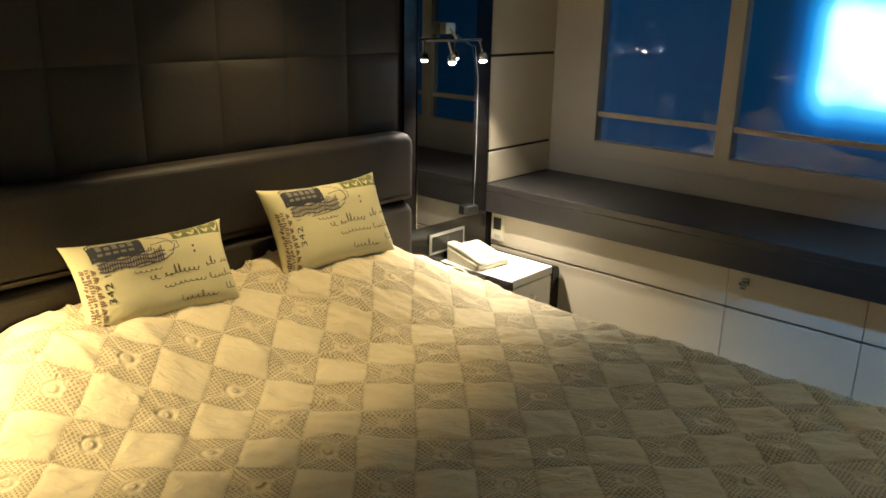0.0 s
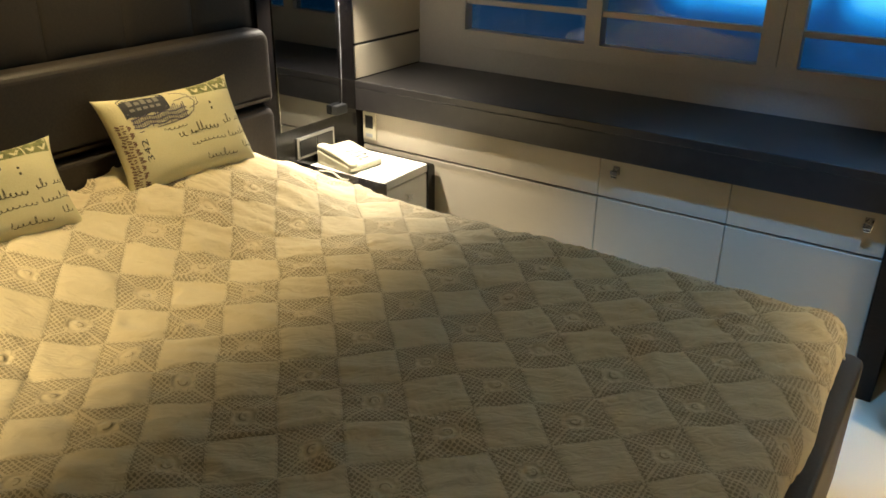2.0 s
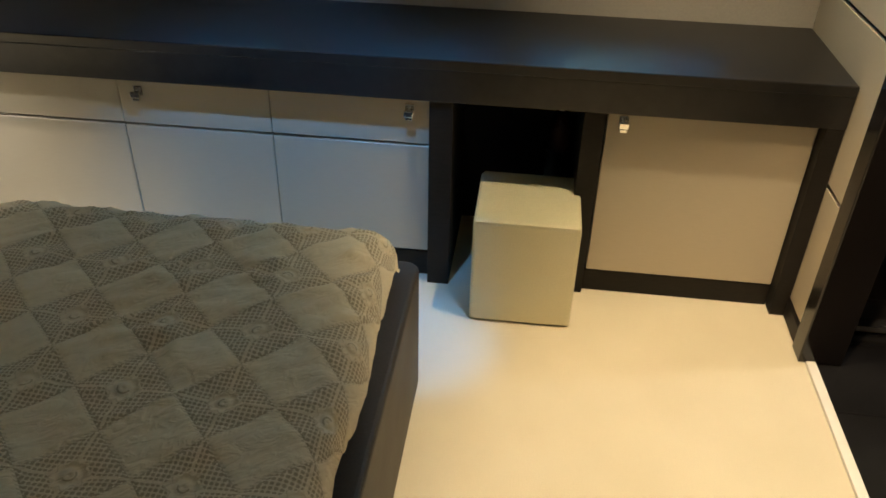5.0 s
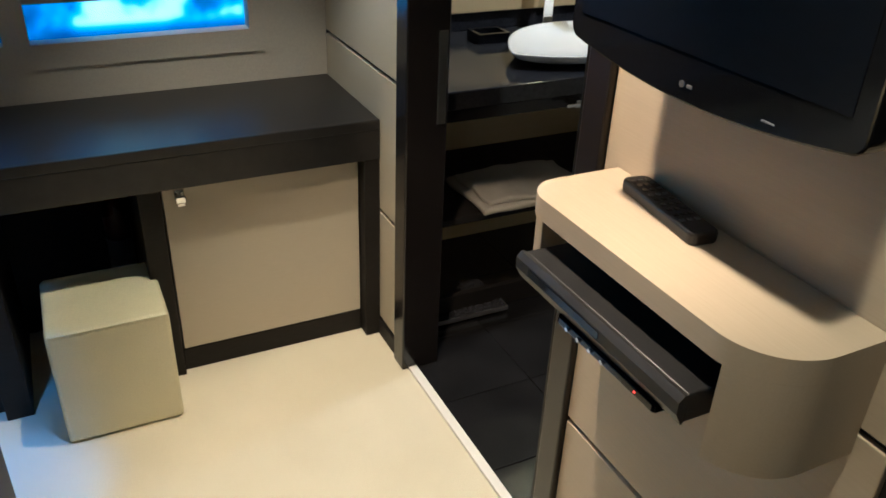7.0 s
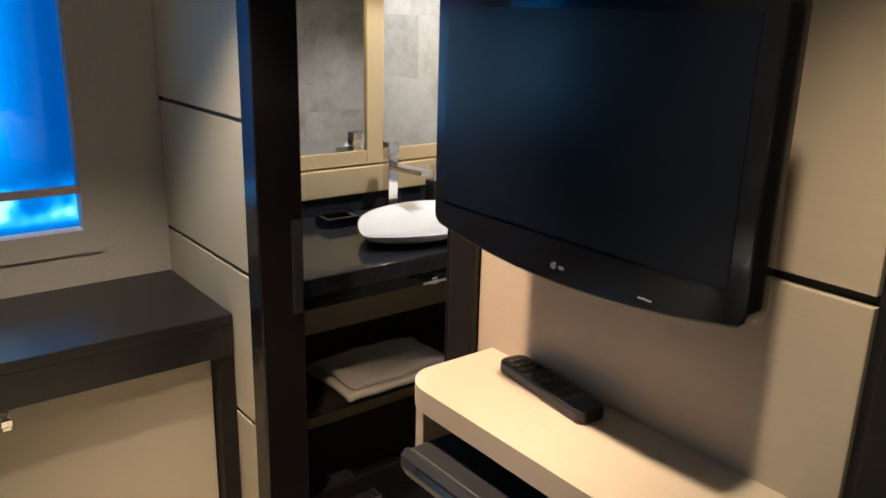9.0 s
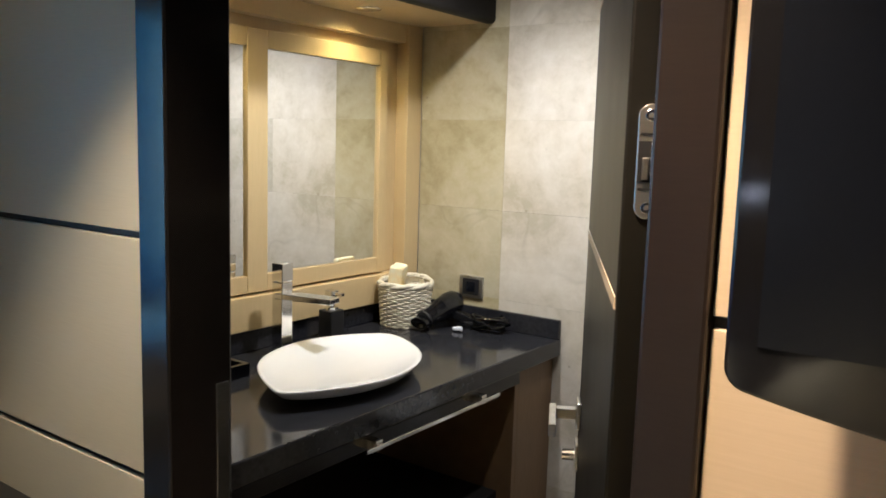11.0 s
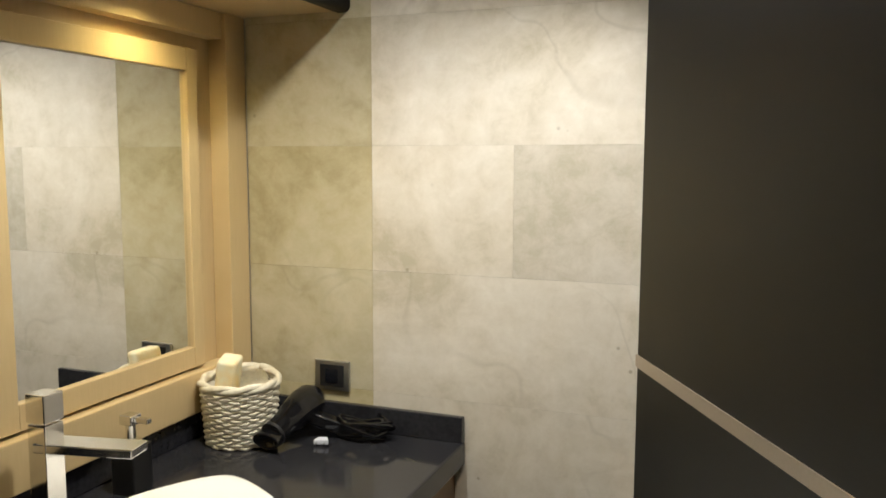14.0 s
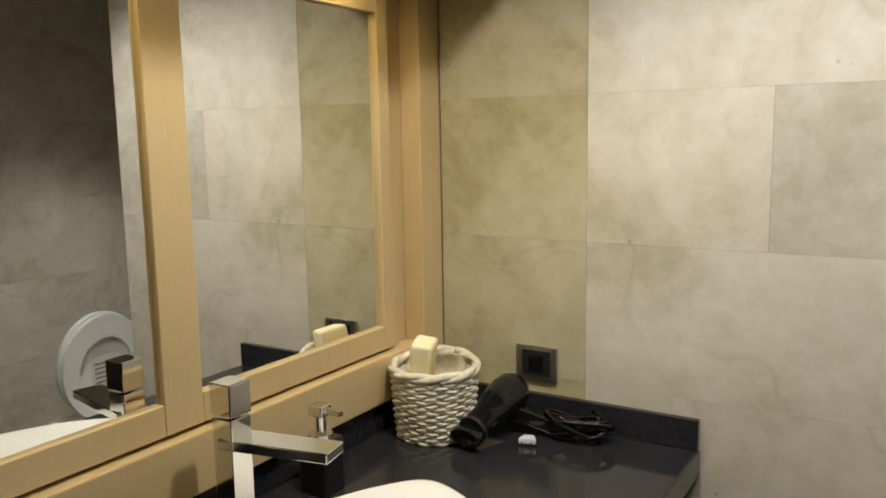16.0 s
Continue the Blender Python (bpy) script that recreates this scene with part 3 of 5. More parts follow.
part("leg", box(3.097, XE - 0.002, 0.004, YN - 0.004, 0, 0.628, 0.002), WENGE, counter)
part("back_panel", box(2.098, 2.462, YN - 0.03, YN - 0.006, 0, 0.628), WENGE, counter)


def knob(x, z, parent, name="knob"):
    """A square bright knob on a square rose."""
    k = part(name, box(x - 0.013, x + 0.013, FRONT - 0.004, FRONT, z - 0.016, z + 0.016, 0.001), CHROME, parent, "polished chrome square knob")
    bm = rod((x, FRONT - 0.004, z), (x, FRONT - 0.018, z), 0.006)
    box(x - 0.014, x + 0.014, FRONT - 0.030, FRONT - 0.018, z - 0.013, z + 0.005, 0.002, bm=bm)
    box(x - 0.011, x + 0.011, FRONT - 0.027, FRONT - 0.016, z - 0.024, z - 0.014, 0.002, bm=bm)
    part("grip", bm, CHROME, k)
    return k


def cabinet(x0, x1, knob_x=None):
    c = thing("cabinet", (x0, FRONT, 0), "pale veneer cabinet unit with a dark joint under its top band", "cabinet", "cabinets under the counter")
    part("body", box(x0 + 0.001, x1 - 0.001, FRONT + 0.018, YN - 0.006, 0.09, 0.620), GROOVE, c)
    part("plinth", box(x0 + 0.001, x1 - 0.001, FRONT + 0.010, YN - 0.006, 0, 0.088, 0.002), WENGE, c)
    part("door", box(x0 + 0.0016, x1 - 0.0016, FRONT, FRONT + 0.017, 0.10, 0.466, 0.0015, 1), VENEER, c)
    d = part("upper_door", box(x0 + 0.0016, x1 - 0.0016, FRONT, FRONT + 0.017, 0.474, 0.625, 0.0015, 1), VENEER, c)
    if knob_x:
        knob(knob_x, 0.580, d)
    return c


cabinet(0.004, 1.096)
cabinet(1.096, 1.556, 1.160)
cabinet(1.556, 2.028, 1.970)
c = thing("cabinet", (2.53, FRONT, 0), "warm pale veneer cupboard with one square chrome knob", "cabinet", "cabinets under the counter")
part("body", box(2.524, 3.095, FRONT + 0.018, YN - 0.006, 0.09, 0.620), GROOVE, c)
part("plinth", box(2.524, 3.095, FRONT + 0.004, YN - 0.006, 0, 0.078, 0.002), WENGE, c)
d = part("door", box(2.528, 3.093, FRONT, FRONT + 0.017, 0.082, 0.625, 0.0015, 1), VENEER, c)
knob(2.572, 0.590, d)

# ---------------------------------------------------------------- bed
bed = thing("bed", (1.05, -1.37, 0), "wide bed with a dark brown leather base and headboard", "bed")
BX0, BX1, BY0, BY1 = 0.075, 2.074, -2.32, -0.445
part("base", prism(rounded(BX0, BX1, BY0, BY1, (0, 0.035, 0.035, 0)), 0.02, 0.400, 0.012, seg=3), LEATHER, bed, smooth=False)
part("mattress", box(0.09, 1.985, -2.24, -0.53, 0.400, 0.520, 0.04, 4), WHITE, bed, "white mattress under the coverlet")


def bolster(z0, z1):
    own = prism(rounded(-2.45, -0.512, z0, z1, (0.02, 0.02, 0.05, 0.05), 8), 0.0, 0.075)
    edges = [e for e in own.edges if e.verts[0].co.z > 0.07 and e.verts[1].co.z > 0.07]
    bmesh.ops.bevel(own, geom=edges, offset=0.028, segments=5, profile=0.5, affect="EDGES")
    return turned(own, Matrix(((0, 0, 1, 0), (1, 0, 0, 0), (0, 1, 0, 0), (0, 0, 0, 1))))


part("headboard_pad", bolster(0.779, 1.036), LEATHER, bed)
part("headboard_pad", bolster(0.40, 0.771), LEATHER, bed)


CX0, CX1, CY0, CY1, CR, CDROP = 0.085, 2.036, -2.26, -0.515, 0.075, 0.075


def cover_roll(v, lo, hi, both=True):
    """A run along the cloth to the place beneath it and the drop over the bed's edge."""
    arc = CR * math.pi / 2
    for sign, end in ((1, hi), (-1, lo)):
        a = sign * (v - end) + CR
        if a > 0 and (sign > 0 or both):
            return (end + sign * (CR * math.sin(a / CR) - CR), CR * (1 - math.cos(a / CR))) if a < arc else (end + sign * 0.1 * (a - arc), CR + (a - arc))
    return v, 0.0


def cover_point(p, q):
    """Where the point of the cloth p along and q across the bed lies."""
    x, dx = cover_roll(p, CX0, CX1, False)
    y, dy = cover_roll(q, CY0, CY1)
    head = max(0.0, 1 - max(p - 0.20, 0) / 0.50)
    head = head * head * (3 - 2 * head)
    bumps = math.exp(-((q + 1.03) / 0.33) ** 4) + math.exp(-((q + 1.75) / 0.38) ** 4)
    inner = min(max((-0.50 - q) / 0.35, 0.0), 1.0)
    top = 0.545 + head * (0.012 + 0.043 * inner + 0.105 * bumps)
    w = noise.fractal(Vector((p * 2.2, q * 2.2, 3.1)), 1.0, 2.0, 3) * 0.014
    w += abs(noise.noise(Vector((p * 5.0 + q * 2.0, q * 14.0 - p * 3.0, 7.7)))) * 0.012
    w += noise.noise(Vector((p * 22, q * 22, 1.3))) * 0.002
    along, over = 0.84 * p + 0.54 * q, 0.84 * q - 0.54 * p
    fold = max(0.0, 1 - 3.2 * abs(noise.noise(Vector((along * 4.5, over * 17.0, 5.0)))))
    fold2 = max(0.0, 1 - 3.0 * abs(noise.noise(Vector((along * 9.0 + 7.0, over * 30.0, 8.0)))))
    w += (0.015 * fold * fold + 0.004 * fold2) * (0.55 + 0.9 * noise.noise(Vector((p * 2.0, q * 2.0, 11.0))))
    ruffle_x = 0.007 * math.sin(q * 13 + 2 * math.sin(q * 5)) * min(1, dx / CR)
    ruffle_y = 0.007 * math.sin(p * 13 + 2 * math.sin(p * 5)) * min(1, dy / CR)
    z = max(top - dx - dy, 0.408 + 0.01 * noise.noise(Vector((p * 7, q * 7, 0)))) + w
    return Vector((x + ruffle_x, y + ruffle_y, z))


coverlet = thing("coverlet", (1.05, -1.39, 0.42), "cream cotton coverlet of plain and crochet squares, rumpled over the bed", "coverlet")
SIDE = math.sqrt(0.5) / 0.127


def cover_square(i, j, n=14):
    """One patch of the coverlet, set cornerwise; None where it lies off the bed."""
    lace = (i + j) % 2 == 1
    own = bmesh.new()
    uvl = own.loops.layers.uv.new("UVMap")
    rows, inside = [], 0
    for a in range(n + 1):
        row = []
        for b in range(n + 1):
            s, t = a / n, b / n
            U, V = i + s - 31.5, j + t - 30.5
            p, q = 1.30 + (U - V) / (2 * SIDE), -1.48 + (U + V) / (2 * SIDE)
            p += 0.010 * noise.noise(Vector((U * 0.7, V * 0.7, 0.5)))
            q += 0.010 * noise.noise(Vector((U * 0.7, V * 0.7, 4.5)))
            pc, qc = min(max(p, CX0), CX1 + CDROP), min(max(q, CY0 - CDROP), CY1 + CDROP)
            inside += pc == p and qc == q
            at = cover_point(pc, qc)
            hump = (16 * s * (1 - s) * t * (1 - t)) ** 0.35
            at.z += (0.0042 if not lace else 0.0010) * hump
            row.append(own.verts.new(at))
        rows.append(row)
    if inside < 4:
        own.free()
        return
    for a in range(n):
        for b in range(n):
            quad = (rows[a][b], rows[a + 1][b], rows[a + 1][b + 1], rows[a][b + 1])
            f = own.faces.new(quad)
            for loop, (c, d) in zip(f.loops, ((a, b), (a + 1, b), (a + 1, b + 1), (a, b + 1))):
                loop[uvl].uv = (i + min(max(c / n, 0.001), 0.999), j + min(max(d / n, 0.001), 0.999))
    bmesh.ops.dissolve_degenerate(own, dist=1e-5, edges=own.edges)
    part("crochet_square" if lace else "plain_square", own, CROCHET if lace else PLAIN_COTTON, coverlet, smooth=True)


for i in range(16, 47):
    for j in range(16, 47):
        cover_square(i, j)

# ---------------------------------------------------------------- bedside: cabinet, mirror, lamp
ns = thing("nightstand", (0.2, -0.17, 0), "white topped nightstand with dark rounded sides beside the bed", "nightstand")
own = prism(rounded(-0.395, -0.298, 0.02, 0.468, (0, 0, 0, 0.035)), 0.004, 0.402)
part("side", turned(own, Matrix(((0, 0, 1, 0), (1, 0, 0, 0), (0, 1, 0, 0), (0, 0, 0, 1)))), GLOSSY, ns)
own = prism(rounded(-0.005, 0.040, 0.02, 0.462, (0, 0, 0.03, 0)), 0.004, 0.385)
part("side", turned(own, Matrix(((0, 0, 1, 0), (1, 0, 0, 0), (0, 1, 0, 0), (0, 0, 0, 1)))), GLOSSY, ns)
part("body", box(0.004, 0.362, -0.297, -0.006, 0.02, 0.430), WHITE, ns)
part("top", box(0.004, 0.382, -0.297, -0.006, 0.431, 0.466, 0.006, 3), WHITE, ns)
for z0, z1 in ((0.235, 0.425), (0.03, 0.228)):
    d = part("drawer", box(0.363, 0.378, -0.295, -0.008, z0, z1, 0.002), WHITE, ns)
    bm = rod((0.378, -0.15, z1 - 0.05), (0.396, -0.15, z1 - 0.05), 0.005)
    box(0.394, 0.404, -0.163, -0.137, z1 - 0.065, z1 - 0.045, 0.002, bm=bm)
    part("knob", bm, CHROME, d, "square chrome knob")

strip = thing("wall_mirror", (0.0, -0.27, 0.4), "tall narrow smoked mirror in a black lacquered frame", "mirror")
part("frame", box(-0.004, 0.012, -0.508, -0.002, 0.466, CEIL - 0.002, 0.001), GLOSSY, strip)
part("glass", box(0.0122, 0.0165, -0.440, -0.105, 0.632, CEIL - 0.06, 0.0012, 1), SMOKED, strip)
socket = thing("wall_socket", (0.012, -0.26, 0.545), "double black wall socket in a brushed steel frame", "socket")
part("frame", box(0.0122, 0.020, -0.365, -0.150, 0.505, 0.592, 0.003), STEEL, socket)
for y in (-0.352, -0.2555):
    part("insert", box(0.0202, 0.0225, y, y + 0.094, 0.516, 0.581, 0.001), PLASTIC, socket)

lamp = thing("reading_lamp", (0.02, -0.27, 1.40), "two spot chrome reading lamp on a thin bar, both bulbs lit", "lamp")
part("mount", box(0.0168, 0.050, -0.325, -0.270, 1.385, 1.425, 0.004), STEEL, lamp)
part("bar", rod((0.080, -0.470, 1.362), (0.080, -0.150, 1.362), 0.005), CHROME, lamp)
part("arm", rod((0.045, -0.297, 1.400), (0.080, -0.297, 1.362), 0.008), CHROME, lamp)
for y in (-0.345, -0.165):
    part("stem", rod((0.080, y, 1.362), (0.088, y + 0.014, 1.312), 0.004), CHROME, lamp)
    s = part("shade", lathe([(0.011, 0.028), (0.015, 0.020), (0.020, 0.0), (0.018, 0.0), (0.012, 0.018)], (0.090, y + 0.015, 1.284), 20), CHROME, lamp, smooth=True)
    part("bulb", lathe([(0.0, -0.010), (0.010, -0.007), (0.016, 0.002), (0.010, 0.016), (0.0, 0.018)], (0.090, y + 0.015, 1.283), 16), BULB, s, "glowing white bulb", smooth=True)
    spot("bedhead_beam", (0.090, y + 0.015, 1.268), (0.25, y - 0.02, 0.4), 54, NEUTRAL, 104, 0.9, 0.012)

# Added warm fill from the bed's far side; unseen, with no fixture built.
for y in (-2.58, -2.42):
    spot("bedhead_beam", (0.10, y, 1.292), (0.24, y + 0.36, 0.52), 50, (1.0, 0.80, 0.45), 82, 1.0, 0.03)
part("plug", box(0.0170, 0.045, -0.158, -0.092, 0.640, 0.678, 0.004), PLASTIC, lamp, "small black plug")
part("cord", tube([(0.022, -0.100, 0.678), (0.021, -0.094, 0.80), (0.021, -0.092, 1.0), (0.021, -0.093, 1.2), (0.024, -0.12, 1.33), (0.030, -0.27, 1.39)], 0.0009, 6), GREY_MARK, lamp, "thin grey cord", smooth=True)

th = thing("thermostat", (0.03, FRONT, 0.55), "white wall thermostat with a small dark display", "thermostat")
part("case", box(0.012, 0.082, FRONT - 0.010, FRONT - 0.0005, 0.495, 0.615, 0.003), IVORY, th)
part("display", box(0.026, 0.068, FRONT - 0.0115, FRONT - 0.0098, 0.545, 0.600, 0.0005, 1), PLASTIC, th, "small dark display")
part("button", box(0.030, 0.064, FRONT - 0.0115, FRONT - 0.0098, 0.507, 0.522, 0.0005, 1), GREY_MARK, th)

# ---------------------------------------------------------------- stool and extinguisher
stool = thing("stool", (2.33, -0.01, 0), "cream leatherette cube stool half under the counter", "stool")
part("body", box(2.180, 2.482, -0.160, 0.140, 0.004, 0.352, 0.012, 4), CREAM_LEATHER, stool)
for y in (-0.1575, 0.1375):
    part("piping", tube([(2.190, y, 0.3495), (2.472, y, 0.3495)], 0.0026, 6), CREAM_LEATHER, stool)

ext = thing("fire_extinguisher", (2.415, 0.36, 0), "red fire extinguisher standing in the dark knee hole", "extinguisher")
part("cylinder", lathe([(0.0, 0.0), (0.034, 0.0), (0.038, 0.01), (0.038, 0.42), (0.028, 0.46), (0.014, 0.475), (0.0, 0.475)], (2.415, 0.36, 0), 24), RED, ext, smooth=True)
part("band", lathe([(0.0385, 0.20), (0.0388, 0.20), (0.0388, 0.34), (0.0385, 0.34)], (2.415, 0.36, 0), 24), STEEL, ext)
part("valve", rod((2.415, 0.36, 0.47), (2.415, 0.36, 0.51), 0.012), STEEL, ext)
part("lever", box(2.385, 2.455, 0.350, 0.370, 0.510, 0.522, 0.003), PLASTIC, ext)

# ---------------------------------------------------------------- television panel
TURN_X = Matrix(((0, 0, 1, 0), (1, 0, 0, 0), (0, 1, 0, 0), (0, 0, 0, 1)))
tv = thing("television", (3.10, -1.28, 1.42), "flat black television with a bowed lower edge, switched off", "television")


def screen_outline(y0, y1, z0, z1, sag, r=0.012, n=24):
    """The set's outline in y and z: a bowed lower edge and four rounded corners."""
    out = [(y0 + r + (y1 - y0 - 2 * r) * k / n, z0) for k in range(n)]
    for cy, cz, a0 in ((y1 - r, z0 + r, -90), (y1 - r, z1 - r, 0), (y0 + r, z1 - r, 90), (y0 + r, z0 + r, 180)):
        out += [(cy + r * math.cos(radians(a0 + 15 * k)), cz + r * math.sin(radians(a0 + 15 * k))) for k in range(7 if a0 < 180 else 6)]
    return [(y, z - sag * (1 - (2 * (y - y0) / (y1 - y0) - 1) ** 2) * (z < z0 + r + 1e-6)) for y, z in out]


TY0, TY1, TZ0, TZ1 = -1.575, -1.074, 1.272, 1.592
part("housing", turned(prism(screen_outline(TY0, TY1, TZ0, TZ1, 0.026, 0.015, 40), 3.010, 3.050, 0.003, seg=2), TURN_X), GLOSS_PLASTIC, tv)
part("back", box(3.0525, 3.085, -1.50, -1.16, 1.33, 1.56, 0.008), PLASTIC, tv)
part("screen", box(3.0086, 3.0102, TY0 + 0.024, TY1 - 0.024, TZ0 + 0.034, TZ1 - 0.022), SCREEN, tv, "dark glossy screen")
part("bracket", box(3.0855, XE - 0.0005, -1.39, -1.27, 1.38, 1.50, 0.004), STEEL, tv)
bm = box(3.0086, 3.0102, -1.334, -1.325, 1.2665, 1.2705)
rod((3.0086, -1.316, 1.2685), (3.0102, -1.316, 1.2685), 0.0042, 20, bm=bm)
part("badge", bm, DIM_MARK, tv, "small grey badge")
part("indicator", box(3.0086, 3.0102, -1.464, -1.446, 1.2665, 1.2680), GREY_MARK, tv)

shelf = thing("wall_shelf", (3.05, -1.33, 0.95), "pale veneer wall shelf with rounded corners and an open slot", "shelf")
SX, SY0, SY1, ST = 2.960, -1.590, -1.062, 1.034
part("top", prism(rounded(SX, XE - 0.001, SY0, SY1, (0.095, 0, 0, 0.06), 20), 0.998, ST), VENEER_Y, shelf)
arc = [p for p in rounded(SX, XE - 0.001, SY0, SY1, (0.095, 0, 0, 0.06), 20) if p[1] < -1.515]
part("end_block", prism([(SX + 0.0021, -1.515)] + arc + [(XE - 0.001, -1.515)], 0.855, 0.9979), VENEER_Y, shelf, smooth=False)
part("side", box(SX + 0.03, XE - 0.001, -1.085, SY1 - 0.002, 0.855, 0.9995, 0.002), VENEER_Y, shelf)
part("bottom", prism(rounded(SX + 0.05, XE - 0.001, -1.5145, -1.0855, (0, 0, 0, 0)), 0.855, 0.880), VENEER_Y, shelf)
part("back", box(3.12, XE - 0.001, -1.5145, -1.0855, 0.8805, 0.9995), GLOSSY, shelf)

player = thing("disc_player", (2.98, -1.31, 0.881), "slim black disc player pushed out of the shelf slot", "disc player")
part("case", box(2.936, 3.11, -1.500, -1.124, 0.905, 0.950, 0.003), PLASTIC, player)
own = prism([(2.9355, 0.951), (2.930, 0.951), (2.922, 0.943), (2.922, 0.925), (2.932, 0.906), (2.9355, 0.906)], -1.502, -1.122)
part("front", turned(own, Matrix(((1, 0, 0, 0), (0, 0, 1, 0), (0, 1, 0, 0), (0, 0, 0, 1)))), PLASTIC, player)
part("lower_lip", prism(rounded(2.926, 2.960, -1.462, -1.235, (0.006, 0, 0, 0.010), 4), 0.892, 0.9045, 0.002), GLOSS_PLASTIC, player)
for y in (-1.268, -1.296, -1.324, -1.352):
    part("button", rod((2.9225, y, 0.898), (2.926, y, 0.898), 0.0034, 12), CHROME, player)
part("led", box(2.9248, 2.926, -1.424, -1.421, 0.898, 0.900), RED_LED, player, "red standby light")
part("tray", box(2.9205, 2.922, -1.34, -1.16, 0.928, 0.940), GLOSS_PLASTIC, player)
for y in (-1.47, -1.15):
    part("foot", rod((3.03, y, 0.8805), (3.03, y, 0.905), 0.012, 12), PLASTIC, player)

remote = thing("remote_control", (3.11, -1.22, ST), "long black remote control lying on the shelf", "remote control")
RM = pose(3.106, -1.232, ST, 0, 0, -8)
own = prism(rounded(-0.024, 0.024, -0.10, 0.10, (0.012, 0.012, 0.014, 0.014), 5), 0.0, 0.019, 0.004)
part("body", turned(own, RM), PLASTIC, remote)
for i in range(9):
    for k in range(3):
        own = box(-0.017 + 0.0125 * k, -0.009 + 0.0125 * k, 0.075 - 0.017 * i, 0.082 - 0.017 * i, 0.019, 0.021, 0.0008, 1)
        part("button", turned(own, RM), DIM_MARK if (i in (0, 3) or i > 7) else GLOSS_PLASTIC, remote)

# ---------------------------------------------------------------- washroom door, standing open
DOOR = pose(3.154, -0.924, 0, 0, 0, 27.7)
door_1 = thing("door_1", (3.154, -0.924, 0), "dark wooden washroom door with a pale inlaid stripe, standing open", "door", "", "structure")
DL = 0.713
part("leaf", turned(box(0.0, DL, -0.036, 0.0, 0.012, 1.975, 0.003), DOOR), textured("dark door veneer", (0.0046, 0.0040, 0.0027), (0.0030, 0.0026, 0.0018), 0.36, (1, 1, 10), 24, 2.5, 0.03, specular=0.4), door_1)
for z in (1.286, 1.694):
    part("stripe", turned(box(0.004, DL - 0.001, 0.0002, 0.0016, z, z + 0.013), DOOR), VENEER_Y, door_1, "pale veneer stripe")
h = part("handle", turned(box(DL - 0.075, DL - 0.025, 0.0002, 0.007, 0.930, 0.980, 0.002), DOOR), STEEL, door_1, "brushed steel lever handle")
own = box(DL - 0.060, DL - 0.040, 0.007, 0.045, 0.945, 0.965, 0.002)
box(DL - 0.155, DL - 0.035, 0.045, 0.058, 0.943, 0.967, 0.002, bm=own)
part("lever", turned(own, DOOR), STEEL, h)
k = part("thumb_turn", turned(box(DL - 0.075, DL - 0.025, 0.0002, 0.007, 0.850, 0.900, 0.002), DOOR), STEEL, door_1, "square steel thumb turn")
part("turn_knob", turned(rod((DL - 0.05, 0.007, 0.875), (DL - 0.05, 0.03, 0.875), 0.012), DOOR), CHROME, k)
for z in (1.436, 0.45):
    own = prism(rounded(-0.0355, -0.0115, z - 0.056, z + 0.056, (0.0119, 0.0119, 0.0119, 0.0119), 8), -0.0045, -0.0005, 0.0006, seg=1)
    hg = part("hinge", turned(own, DOOR @ TURN_X), STEEL, door_1, "bright steel concealed hinge plate")
    for dz in (-0.045, 0.045):
        part("screw", turned(lathe([(0.0, -0.0008), (0.0022, -0.0008), (0.0026, 0.0), (0.0052, 0.0004), (0.0058, 0.0), (0.0058, -0.0006)], (0, 0, 0), 18), DOOR @ Matrix.Translation((-0.0046, -0.0235, z + dz)) @ pose(0, 0, 0, 0, -90, 0)), CHROME, hg)
        part("slot", turned(box(-0.0054, -0.0047, -0.0330, -0.0140, z + dz * 0.60 - 0.0012, z + dz * 0.60 + 0.0012), DOOR), PLASTIC, hg)
    part("pocket", turned(box(-0.0056, -0.0046, -0.0345, -0.0130, z - 0.020, z + 0.020), DOOR), PLASTIC, hg)
    own = box(-0.0120, -0.0058, -0.0345, -0.0235, z - 0.014, z + 0.018, 0.0015)
    part("arm", turned(own, DOOR), CHROME, hg)
    part("arm", turned(box(-0.0095, -0.0058, -0.0230, -0.0165, z - 0.018, z + 0.004, 0.0012), DOOR), DARK_STEEL, hg)

# ---------------------------------------------------------------- washroom: mirror doors, worktop, basin
M0, M1 = 1.060, 1.703
mc = thing("mirror_cabinet", (3.95, BY, 1.0), "honey maple wall cabinet with two inset mirrors", "cabinet")
for a, b in ((3.358, 3.3945), (3.9125, 3.9865), (4.4785, 4.515)):
    part("stile", box(a, b, BY - 0.010, BY + 0.021, 1.010, 1.755, 0.002), MAPLE, mc)
for x0, x1 in ((3.395, 3.912), (3.987, 4.478)):
    part("rail", box(x0, x1, BY - 0.0098, BY + 0.021, 1.010, M0, 0.002), MAPLE, mc)
    part("rail", box(x0, x1, BY - 0.0098, BY + 0.021, M1, 1.755, 0.002), MAPLE, mc)
    part("mirror_glass", box(x0 + 0.001, x1 - 0.001, BY + 0.001, BY + 0.005, M0 + 0.001, M1 - 0.001), MIRROR, mc, "clear mirror glass")
    part("rebate", box(x0 - 0.0, x1, BY + 0.0052, BY + 0.0215, M0, M1), GROOVE, mc)
part("pilaster", box(4.60, BX - 0.001, BY - 0.030, BY + 0.021, 0.9, 1.851, 0.002), MAPLE, wash_north)
part("ledge", box(WX, 4.60, BY - 0.028, BY + 0.021, 0.905, 1.003, 0.003), MAPLE, wash_north)
